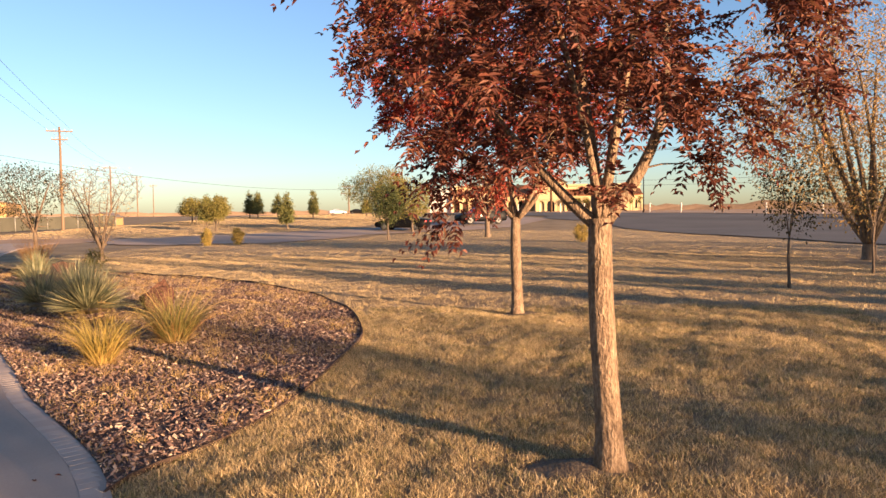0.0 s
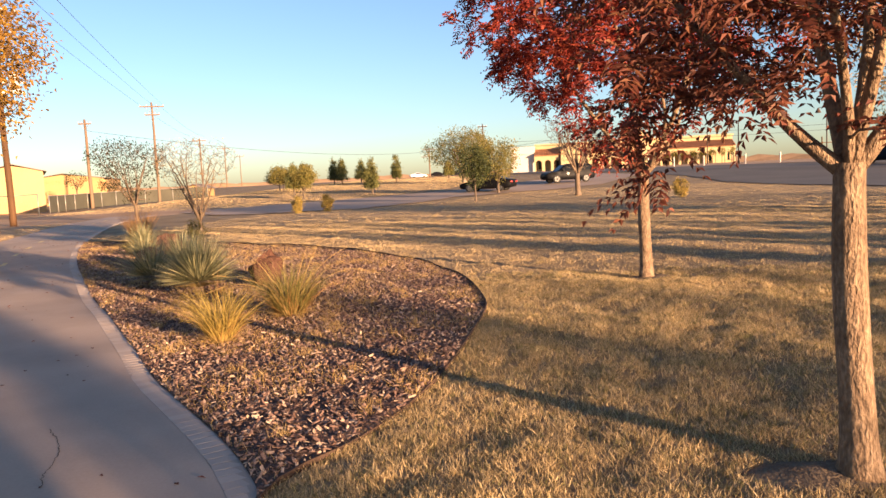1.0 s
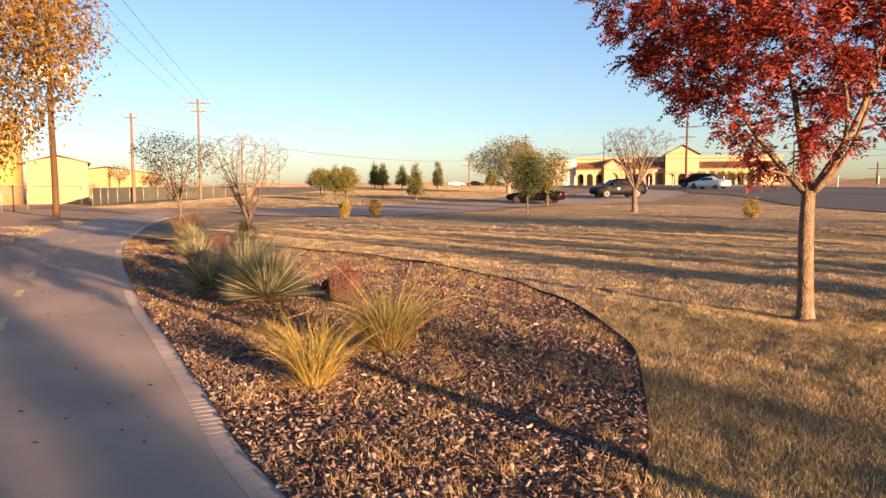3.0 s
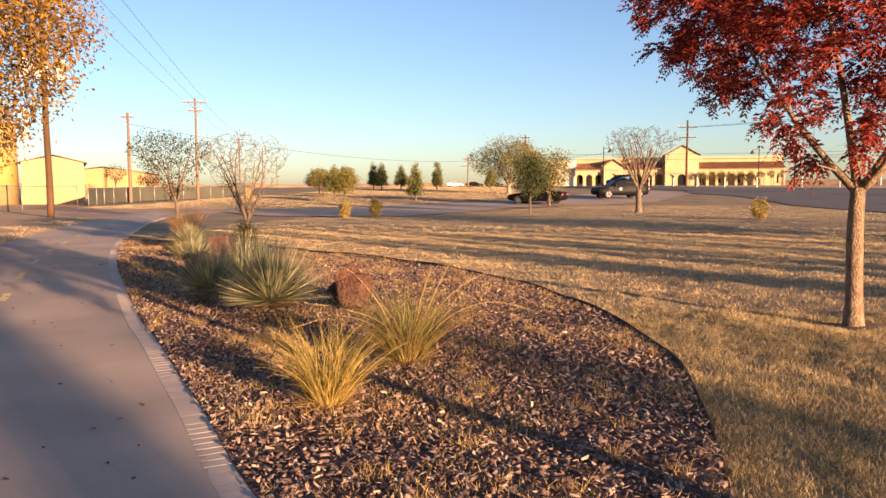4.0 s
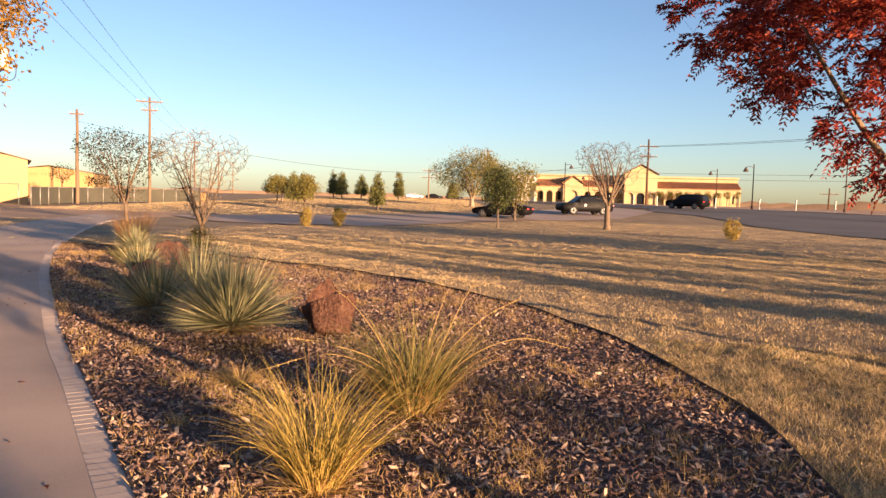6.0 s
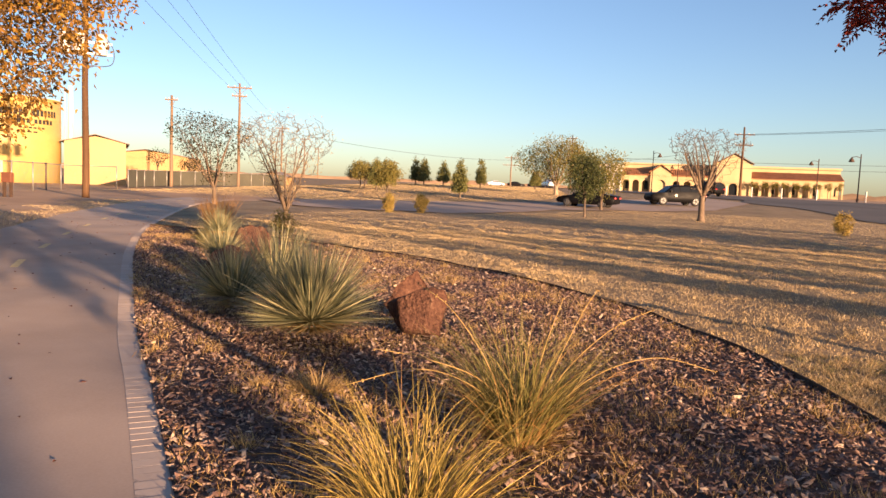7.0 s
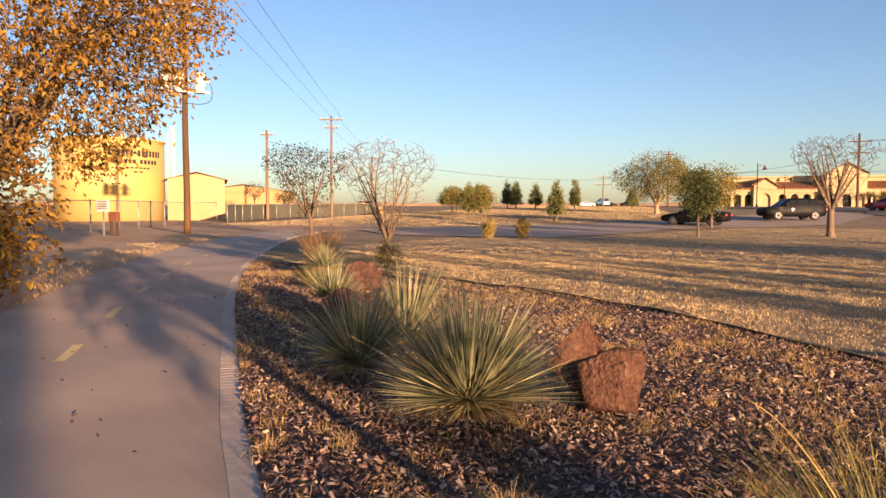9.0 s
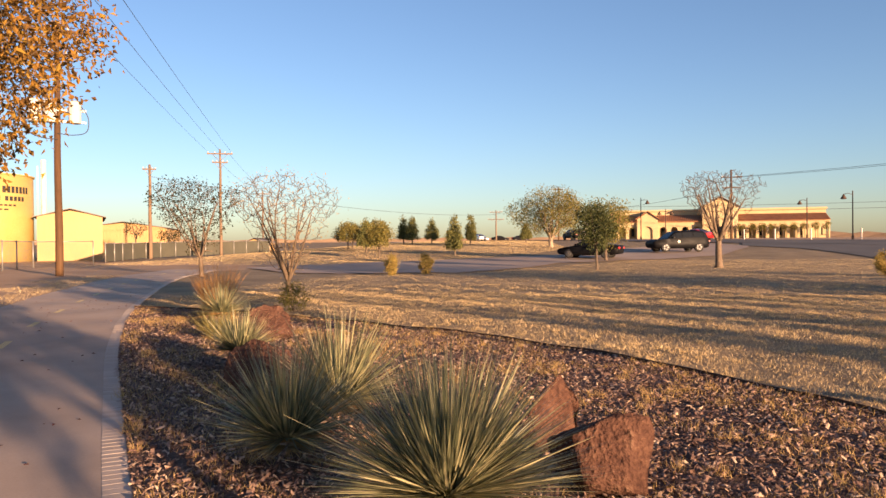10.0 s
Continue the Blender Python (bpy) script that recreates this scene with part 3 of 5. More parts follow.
def blades(r, n, length, width, spread_base, lean, droop, seg=4, power=0.5, wild=0.0):
    """Curved tapering blades from one root: seg quads each."""
    a = r.uniform(0, 2 * math.pi, n)
    tilt = lean[0] + (lean[1] - lean[0]) * r.uniform(0, 1, n) ** power
    L = length * r.uniform(0.65 - 0.4 * wild, 1.1, n)
    twist = r.normal(0, wild, n)
    w = width * r.uniform(0.7, 1.25, n)
    root = np.column_stack([spread_base * np.sqrt(r.uniform(0, 1, n)) * np.cos(a), spread_base * np.sqrt(r.uniform(0, 1, n)) * np.sin(a), np.zeros(n)])
    side = np.column_stack([-np.sin(a), np.cos(a), np.zeros(n)])
    side = unit(side + r.normal(0, 0.35, (n, 3)))
    dr = droop * r.uniform(0.5, 1.4, n)
    vs, p = [], root.copy()
    for i in range(seg + 1):
        t = i / seg
        ww = w * (1 - t ** 1.5 * 0.93) * 0.5
        vs += [p + side * ww[:, None], p - side * ww[:, None]]
        ang = tilt + dr * (t + 0.5 / seg) ** 1.4
        turn = a + twist * t
        p = p + np.column_stack([np.sin(ang) * np.cos(turn), np.sin(ang) * np.sin(turn), np.cos(ang)]) * (L / seg)[:, None]
    v = np.stack(vs, 1)
    per = 2 * (seg + 1)
    k = np.arange(n) * per
    f = np.concatenate([np.column_stack([k + 2 * i, k + 2 * i + 1, k + 2 * i + 3, k + 2 * i + 2]) for i in range(seg)])
    v = v.reshape(-1, 3)
    v[:, 2] = np.maximum(v[:, 2], 0.004)
    return v, f


def yucca(at, seed, length, n, label, width=0.014, straw=0.16):
    r = rng(seed)
    ob = empty("yucca", pose(at[0], at[1], float(ground_z(*at)) + 0.03), label, "yucca", "yuccas in the bed")
    v, f = blades(r, int(n * 1.25), length, width, 0.10, (0.0, 1.3), 0.05, power=0.68)
    w, g = blades(r, int(n * 0.5), length * 0.82, width, 0.10, (1.15, 1.6), 0.06, power=0.8)
    f = np.concatenate([f, g + len(v)])
    v = np.concatenate([v, w])
    v[:, 2] = np.maximum(v[:, 2] + 0.23, 0.01)
    part("leaves", np_mesh("leaves", v, f, M_YUCCA), ob)
    v, f = blades(r, int(n * straw * 2), length * 0.5, width, 0.09, (1.3, 1.9), 0.7)
    v[:, 2] = np.maximum(v[:, 2] + 0.17, 0.006)
    part("dry_leaves", np_mesh("dry_leaves", v, f, M_STRAW), ob, "dead straw-coloured lower leaves")
    return ob


def grass_clump(at, seed, length, n, material, label, lean=(0.0, 0.95), droop=0.75, width=0.008, base=0.09, stalks=(), name="grass_clump", stems=0):
    r = rng(seed)
    ob = empty(name, pose(at[0], at[1], float(ground_z(*at)) + 0.03), label, "ornamental grass", "grass clumps in the bed")
    v, f = blades(r, n, length, width, base, lean, droop, seg=5, wild=0.8)
    part("foliage", np_mesh("foliage", v, f, material), ob)
    v, f = blades(r, n // 3, length * 0.35, width, base * 1.1, (0.2, 1.3), 0.5, seg=3)
    part("dry_base", np_mesh("dry_base", v, f, M_STRAW), ob, "dry straw-coloured base")
    if stems:
        v, f = blades(r, stems, length * 1.12, 0.0045, base, (0.05, 0.85), 0.8, seg=5, wild=0.7)
        part("seed_plume", np_mesh("seed_plume", v, f, M_RUST_GRASS), ob, "thin rusty seed stems")
    for pts in stalks:
        m = Mesh()
        line = spline(pts, 0.06)
        m.tube(line, [0.0042 - 0.0022 * i / len(line) for i in range(len(line))], 5)
        for i in range(len(line) * 3 // 4, len(line)):
            for _ in range(2):
                d = Vector(r.normal(0, 1, 3)).normalized() * 0.012
                m.tube([line[i], Vector(line[i]) + d], [0.003, 0.005], 4)
        part("flower_stalk", m.data("flower_stalk", M_STRAW, True), ob, "long dry flower stalk")
    return ob


def boulder(at, seed, sx, sy, h, turn, label, peak=(0, 0), cut=0.55):
    """A broken sandstone boulder: a block cut by planes, then roughened."""
    r = rng(seed)
    bm = bmesh.new()
    bmesh.ops.create_icosphere(bm, subdivisions=5, radius=1.0)
    planes = [unit(r.normal(0, 1, 3) * np.array([1, 1, 0.7])) for _ in range(11)]
    for v in bm.verts:
        p = np.array(v.co)
        for q in planes:
            d = p @ q - cut - 0.12 * math.sin(5 * q[0] + seed)
            if d > 0:
                p = p - q * d * 0.92
        k = Vector(p)
        w = noise.fractal(k * 2.2 + Vector((seed, 0, 0)), 1.0, 2.0, 4) * 0.11 + noise.noise(k * 8 + Vector((seed, 2, 0))) * 0.028 + noise.noise(k * 21 + Vector((1, seed, 0))) * 0.012
        p = p * (1 + w)
        up = max(0, p[2])
        v.co = (p[0] * sx * (1 - 0.35 * up) + peak[0] * up, p[1] * sy * (1 - 0.35 * up) + peak[1] * up, (p[2] + 0.35) * h / 1.0)
    top = max(v.co.z for v in bm.verts)
    for v in bm.verts:
        v.co.z *= h / top
    me = bpy.data.meshes.new("boulder")
    bm.to_mesh(me)
    bm.free()
    me.materials.append(M_ROCK)
    me.polygons.foreach_set("use_smooth", [True] * len(me.polygons))
    whole("boulder", me, label, "boulder", m=pose(at[0], at[1], float(ground_z(*at)) + 0.01, 0, 0, turn), group="boulders in the bed")


pistache("red_tree", (1.13, 5.13), 3, 4.5, 1.58, 1.3, 0.088, 0.074, M_MAROON, "young tree with dark maroon autumn leaves on the lawn",
         [(-0.85, 0.1, 2.5, 0.05, 0.016), (-0.28, 0.2, 3.6, 0.05, 0.014), (0.42, 0.1, 2.9, 0.05, 0.016), (0.3, -0.45, 3.4, 0.036, 0.012), (-0.45, -0.6, 3.1, 0.034, 0.012), (0.15, 0.7, 3.3, 0.034, 0.012)], 330, 12, skew=(-0.9, 0), size=0.076, lean=(-0.05, 0), clear=0.5,
         open_low=(0.42, 2.3), extra=[((-1.02, -0.05, 1.68), 0.08, 4), ((0.72, -0.1, 2.0), 0.12, 4)])
pistache("red_tree", (1.03, 12.65), 8, 5.6, 1.62, 2.45, 0.10, 0.08, M_RED, "young tree with bright red autumn leaves on the lawn",
         [(-1.3, 0.1, 3.4, 0.055, 0.016), (-0.4, 0.5, 4.4, 0.055, 0.014), (0.6, 0.1, 4.2, 0.055, 0.016), (0.7, -0.3, 3.6, 0.045, 0.014), (-0.3, -0.9, 3.9, 0.04, 0.012)], 540, 13, skew=(-0.75, 0), size=0.095)

# sparse bare and small trees, near to far
leafy_tree("small_tree", (7.0, 16.1), 21, "slim young tree with dark sparse leaves on the lawn", "tree", 2.8, 1.1, 0.035, 0.025, 0.62, 0.85, 1.95, M_BARK_DARK, M_DARKGREEN, 120, 8, 0.07, 0.1, limbs=4)
leafy_tree("small_tree", (10.6, 19.5), 22, "slim young tree with a thin trunk on the lawn", "tree", 2.6, 1.2, 0.035, 0.025, 0.55, 0.7, 1.9, M_BARK_DARK, M_DARKGREEN, 60, 7, 0.07, 0.1, limbs=4)
leafy_tree("golden_tree", (13.2, 24.5), 23, "large many-stemmed tree with sparse golden leaves", "tree", 9, 0.5, 0.22, 0.2, 4.4, 3.9, 5.0, M_BARK_MID, M_TAN_LEAF, 1500, 22, 0.10, 0.25, limbs=12, twig=0.018, least=0.005)
leafy_tree("bare_shrub_tree", (-14.2, 28.5), 31, "small many-stemmed tree with thin bare branches", "tree", 3.7, 0.45, 0.085, 0.075, 1.85, 1.5, 2.2, M_BARK_MID, M_TAN_LEAF, 800, 2, 0.05, 0.12, limbs=10, twig=0.026, least=0.008, vase=True, skew=-0.3)
leafy_tree("bare_shrub_tree", (-24.0, 40.2), 32, "small many-stemmed tree with a few dark leaves", "tree", 4.7, 0.9, 0.11, 0.095, 2.5, 1.75, 2.95, M_BARK_MID, M_DARKGREEN, 760, 3, 0.12, 0.14, limbs=10, twig=0.03, least=0.009, vase=True, skew=-0.8)
leafy_tree("leafy_bush", (-11.85, 23.5), 33, "small yellow-green bush beside the edge of the bed", "shrub", 0.6, 0.05, 0.015, 0.01, 0.32, 0.3, 0.32, M_BARK_DARK, M_OLIVE, 90, 12, 0.05, 0.05)
leafy_tree("bare_tree", (1.5, 51.3), 34, "bare tree with a pale thick trunk beside the drive", "tree", 5.5, 1.5, 0.2, 0.16, 2.5, 1.9, 3.55, M_BARK_MID, M_TAN_LEAF, 1100, 0, 0.05, 0.1, limbs=14, twig=0.036, least=0.013, vase=True)
leafy_tree("round_tree", (-5.2, 48.9), 35, "young round tree with dense olive green leaves", "tree", 3.9, 1.1, 0.07, 0.06, 0.9, 1.3, 2.4, M_BARK_DARK, M_GREEN, 170, 34, 0.12, 0.18)
leafy_tree("spreading_tree", (-9.9, 83.4), 36, "wide tree with thin pale green foliage beyond the drive", "tree", 6, 0.9, 0.26, 0.22, 3.4, 2.3, 3.7, M_BARK_PALE, M_OLIVE, 560, 22, 0.16, 0.3, limbs=9, twig=0.03, least=0.012)
leafy_tree("spreading_tree", (-4.6, 62.0), 37, "round tree with olive leaves beside the parked cars", "tree", 4.4, 0.9, 0.12, 0.1, 1.55, 1.5, 2.9, M_BARK_DARK, M_OLIVE, 200, 22, 0.16, 0.3)
for at, h, w in (((-14.7, 41.3), 0.95, 0.34), ((-13.3, 42.5), 1.0, 0.36), ((6.5, 41.4), 1.0, 0.42)):
    leafy_tree("lawn_shrub", at, int(h * 100 + w * 70), "small upright olive gold shrub on the dry lawn", "shrub", h, 0.05, 0.02, 0.02, w * 0.8, h * 0.52, h * 0.5, M_BARK_DARK, M_GOLD, 110, 20, 0.07, 0.06, group="shrubs on the lawn")
for at, h, w in (((-17.3, 69.9), 3.5, 1.1), ((-28.2, 97.3), 4.0, 1.4), ((-29.8, 99.0), 4.0, 1.2), ((-20.8, 97.7), 3.9, 1.1), ((-27.0, 103.0), 3.3, 1.5), ((-27.2, 75.5), 3.5, 1.3), ((-14.5, 104.0), 2.5, 1.2), ((-31.5, 92), 2.6, 1.2)):
    leafy_tree("juniper", at, int(abs(at[0]) * 10), "upright conical evergreen on the dry grass", "tree", h, 0.8, 0.09, 0.08, w * 0.56, h * 0.40, h * 0.60, M_BARK_DARK, M_CEDAR, 150, 20, 0.19, 0.13, pointed=True, bottom=0.75, group="conical evergreens")
for at, h, w, mt in (((-23.2, 66.9), 2.9, 1.05, M_OLIVE), ((-30.8, 82.0), 2.9, 1.5, M_OLIVE), ((-32.4, 85.0), 2.7, 1.5, M_OLIVE), ((-27.7, 80.5), 3.0, 1.2, M_OLIVE)):
    leafy_tree("small_round_tree", at, int(abs(at[0]) * 7), "small olive-yellow tree on the dry grass", "tree", h, 0.8, 0.07, 0.06, w, h * 0.36, h * 0.64, M_BARK_DARK, mt, 120, 22, 0.17, 0.18, bottom=1.0, group="small olive trees")

# overhanging autumn tree beside the path
leafy_tree("autumn_tree", (-18.3, 17.9), 41, "large tree with sparse orange-brown leaves overhanging the path", "tree", 9, 1.9, 0.24, 0.2, 5.2, 3.7, 5.5, M_BARK_DARK, M_ORANGE, 2500, 15, 0.125, 0.22, limbs=12, bottom=2.3, skirt=(0.6, 0.8, 2.4, 2.3, 1.4), twig=0.016, least=0.006)
leafy_tree("path_shrub", (-14.6, 14.9), 42, "tall loose shrub with golden olive leaves beside the path", "shrub", 2.8, 0.3, 0.035, 0.03, 0.95, 1.25, 1.5, M_BARK_DARK, M_ORANGE, 260, 11, 0.12, 0.12)

# planting in the bed
yucca((-5.86, 11.85), 51, 0.79, 1000, "large yucca rosette with stiff grey-green spiky leaves")
yucca((-7.15, 12.75), 52, 0.66, 460, "blue-green yucca rosette shaded by the larger one")
yucca((-7.2, 13.85), 53, 0.78, 500, "tall yucca rosette with pale leaf tips")
yucca((-9.3, 16.15), 54, 0.54, 360, "low yucca rosette beside a boulder")
yucca((-12.0, 20.6), 57, 0.6, 300, "small yucca rosette far along the bed")
grass_clump((-3.93, 8.52), 61, 0.80, 700, M_GOLD, "straw-gold clump of arching grass", lean=(0.0, 0.58), droop=0.95, width=0.0065, base=0.12, stems=60)
grass_clump((-3.68, 9.97), 62, 0.86, 1200, M_CLUMP, "olive green clump of arching grass with long dry stalks", lean=(0.0, 0.64), droop=0.72, width=0.0065, base=0.15, stems=190,
            stalks=([(-0.05, 0, 0.1), (-0.25, -0.14, 0.34), (-0.55, -0.3, 0.46), (-0.95, -0.45, 0.36)], [(-0.05, 0, 0.1), (-0.22, -0.05, 0.5), (-0.42, -0.15, 0.8), (-0.6, -0.2, 0.93)],
                    [(0.05, 0, 0.1), (0.2, 0.05, 0.5), (0.33, 0.12, 0.8), (0.40, 0.15, 0.92)], [(0.05, 0, 0.1), (0.25, 0.05, 0.45), (0.5, 0.15, 0.7), (0.72, 0.2, 0.82)],
                    [(0.08, 0, 0.1), (0.4, 0.05, 0.42), (0.75, 0.15, 0.55), (1.1, 0.25, 0.48)], [(0, -0.05, 0.1), (-0.2, -0.2, 0.4), (-0.5, -0.4, 0.55), (-0.75, -0.5, 0.6)],
                    [(0.05, 0.05, 0.1), (0.1, 0.1, 0.5), (0.2, 0.2, 0.85)]))
grass_clump((-5.2, 10.5), 63, 0.24, 520, M_STRAW, "small mound of yellow straw grass", lean=(0.0, 1.35), droop=0.9, width=0.005, base=0.13, stems=14)
grass_clump((-12.9, 22.0), 64, 1.25, 900, M_RUST_GRASS, "tall upright clump of rusty dry grass", lean=(0.0, 0.4), droop=0.35, base=0.2)
grass_clump((-11.0, 18.6), 65, 0.62, 450, M_CLUMP, "loose dry grass clump at the back of the bed", lean=(0.0, 0.8), droop=0.6)
boulder((-5.02, 12.62), 5, 0.62, 0.44, 0.51, 200, "red sandstone boulder with a pointed top", peak=(-0.12, 0.02), cut=0.30)
boulder((-5.48, 13.65), 12, 0.52, 0.40, 0.55, 70, "leaning red sandstone boulder beside a yucca", peak=(0.07, 0), cut=0.38)
boulder((-8.55, 15.3), 9, 0.52, 0.42, 0.52, 35, "broad flat-topped red sandstone boulder", cut=0.42)
boulder((-10.25, 18.95), 16, 0.48, 0.42, 0.56, 10, "rounded red sandstone boulder")

# ---- path details ----
def along(line, start, stop):
    s = np.concatenate([[0], np.cumsum(np.linalg.norm(np.diff(line, axis=0), axis=1))])
    return s, (lambda q: np.array([np.interp(q, s, line[:, 0]), np.interp(q, s, line[:, 1])]))


centre = offset(KERB_LINE, 1.5)
cs, cat = along(centre, 0, 0)
dash_line = empty("centre_line", pose(0, 0, 0), "worn dashed yellow centre line on the path", "road marking", kind="structure")
start = cs[int(np.argmin(np.linalg.norm(centre - np.array([-10.33, 12.63]), axis=1)))]
for i in range(-4, 14):
    a, b = start + 3.03 * i, start + 3.03 * i + 0.95
    line = np.array([cat(q) for q in np.linspace(a, b, 6)])
    lo, hi = offset(line, 0.055), offset(line, -0.055)
    xy = np.concatenate([lo, hi])
    v = np.column_stack([xy, ground_z(xy[:, 0], xy[:, 1]) + 0.0295])
    k = np.arange(5)
    part("dash", np_mesh("dash", v, np.column_stack([k, k + 6, k + 7, k + 1]), M_PAINT_Y), dash_line)

# steel edging round the lawn side of the bed
m = Mesh()
z0 = ground_z(BED_OUTER[:, 0], BED_OUTER[:, 1])
out = offset(BED_OUTER, -0.012)
n = len(BED_OUTER)
rise = 0.036 + 0.034 * smooth_step(7.0, 11.0, BED_OUTER[:, 1]) + 0.006 * np.sin(np.arange(n) * 0.9)
vs = [(*BED_OUTER[i], z0[i] - 0.02) for i in range(n)] + [(*BED_OUTER[i], z0[i] + rise[i]) for i in range(n)] + [(*out[i], z0[i] + rise[i]) for i in range(n)] + [(*out[i], z0[i] - 0.02) for i in range(n)]
m.add(vs, [(i + a * n, i + 1 + a * n, i + 1 + b * n, i + b * n) for i in range(n - 1) for a, b in ((0, 1), (1, 2), (2, 3))])
whole("bed_edging", m.data("bed_edging", M_EDGING), "dark rusty steel edging strip between mulch and lawn", "garden edging", "structure")

# ---- roads and bare ground ----
ROAD = spline([(160, -17), (75, 46), (44, 69), (28, 83), (10, 98.5), (-2, 115), (-14, 138), (-28, 170), (-60, 240), (-120, 400)], 2.0)
ribbon("road", offset(ROAD, 5.0), offset(ROAD, -10.5), 260, 8, 0.07, M_ASPHALT, "wide grey asphalt road beyond the lawn", "road")
ribbon("drive", [(6, 92), (-2, 80), (-6.5, 71.5), (-10, 68.0), (-14, 66.0), (-17.5, 63.6), (-23, 57), (-27.5, 51.5)],
       [(9, 82), (4.2, 67.5), (-3.0, 62.5), (-7.8, 57.0), (-9.4, 50), (-12.0, 44.0), (-16.0, 42.5), (-21, 43.5)], 90, 10, 0.045, M_DRIVE, "worn grey drive curving towards the road", "road")
ribbon("lot", [(8.5, 83), (12.5, 77), (14, 64), (15.5, 54), (18.5, 42), (18.7, 35), (27, 24), (60, 2)], [(10.5, 94), (25, 82), (31, 77), (41, 68.5), (52, 60), (66, 49), (95, 27), (110, 15)], 60, 10, 0.05, M_ASPHALT, "dark asphalt apron beside the road", "road")
ribbon("dirt", [(-80, 70), (-66, 52), (-52, 40), (-40, 30), (-28, 20), (-24, 12), (-24, -10)], [(-28.5, 62), (-26, 52), (-26.5, 44.0), (-22.5, 31.0), (-16.2, 19.8), (-12.6, 13.4), (-9, 6)], 90, 24, 0.012, M_DIRT, "trodden reddish bare dirt beside the path", "dirt")
ribbon("pavement", offset(ROAD, -10.8), offset(ROAD, -12.1), 200, 2, 0.16, M_CONCRETE, "pale concrete pavement along the far side of the road", "pavement")
ribbon("yard", offset(ROAD, -12.3)[60:], offset(ROAD, -46)[60:], 120, 12, 0.05, M_DIRT, "pinkish gravel yard in front of the arcaded building", "dirt")

# low far rise and scrub at the horizon
m = Mesh()
r = rng(7)
for k in range(46):
    a = radians(-75 + 150 * k / 45)
    d = 420 + 60 * math.sin(k * 1.7)
    x, y = d * math.sin(a), d * math.cos(a)
    h = 2.2 + 1.6 * abs(math.sin(k * 0.9)) + (1.5 if x > 60 else 0)
    w = 34
    px, py = math.cos(a), -math.sin(a)
    ring = []
    for j in range(9):
        t = j / 8 * 2 - 1
        hh = 1.7 + h * (1 - t * t) * (0.8 + 0.2 * math.sin(k * 3 + j * 2))
        ring += [(x + px * w * t, y + py * w * t, 0.5), (x + px * w * t, y + py * w * t, hh), (x + px * w * t + x * 0.05, y + py * w * t + y * 0.05, 0.5)]
    m.add(ring, [(3 * j + q, 3 * j + 3 + q, 3 * j + 4 + q, 3 * j + 1 + q) for j in range(8) for q in (0, 1)])
whole("distant_scrub", m.data("distant_scrub", M_FAR, True), "low brown scrub and rising ground along the horizon", "backdrop", "structure")


# ---- buildings ----
def box_part(name, parent, material, *b, m=None, c=0.0, label=""):
    q = Mesh()
    q.box(*b, m=m, c=c)
    return part(name, q.data(name, material), parent, label)


def arcade_wall(name, parent, x0, x1, n, height, spring, width, y, thick, material):
    """A wall of n round-arched openings through its thickness."""
    q = Mesh()
    pitch = (x1 - x0) / n
    steps = 8
    for i in range(n):
        a = x0 + pitch * i
        cx, rad = a + pitch / 2, width / 2
        arch = [(cx - rad * math.cos(math.pi * j / steps), spring + rad * math.sin(math.pi * j / steps)) for j in range(steps + 1)]
        low = [(cx - rad, 0)] + arch + [(cx + rad, 0)]
        high = [(a, 0)] + [(a + pitch * j / steps, height) for j in range(steps + 1)] + [(a + pitch, 0)]
        k = len(low)
        vs = [(px, y, pz) for px, pz in low] + [(px, y, pz) for px, pz in high] + [(px, y + thick, pz) for px, pz in low]
        fs = [(j, j + 1, k + j + 1, k + j) for j in range(k - 1)] + [(j + 1, j, 2 * k + j, 2 * k + j + 1) for j in range(k - 1)]
        q.add(vs, fs)
    q.add([(x0, y, height), (x1, y, height), (x1, y + thick, height), (x0, y + thick, height)], [(0, 1, 2, 3)])
    return part(name, q.data(name, material), parent)


def gable(name, parent, x0, x1, y0, y1, eave, apex, material, thick=0.0):
    q = Mesh()
    c = (x0 + x1) / 2
    if thick:
        o = 0.35
        vs = [(x0 - o, y0 - o, eave - 0.1), (c, y0 - o, apex + 0.15), (x1 + o, y0 - o, eave - 0.1), (x0 - o, y1, eave - 0.1), (c, y1, apex + 0.15), (x1 + o, y1, eave - 0.1)]
        vs += [(a, b, z + thick) for a, b, z in vs]
        q.add(vs, [(0, 1, 4, 3), (1, 2, 5, 4), (6, 9, 10, 7), (7, 10, 11, 8), (0, 6, 7, 1), (1, 7, 8, 2), (0, 3, 9, 6), (2, 8, 11, 5), (3, 4, 10, 9), (4, 5, 11, 10)])
    else:
        vs = [(x0, y0, 0), (x1, y0, 0), (x1, y0, eave), (c, y0, apex), (x0, y0, eave), (x0, y1, 0), (x1, y1, 0), (x1, y1, eave), (c, y1, apex), (x0, y1, eave)]
        q.add(vs, [(0, 1, 2, 3, 4), (9, 8, 7, 6, 5), (0, 4, 9, 5), (1, 6, 7, 2)])
    return part(name, q.data(name, material), parent)


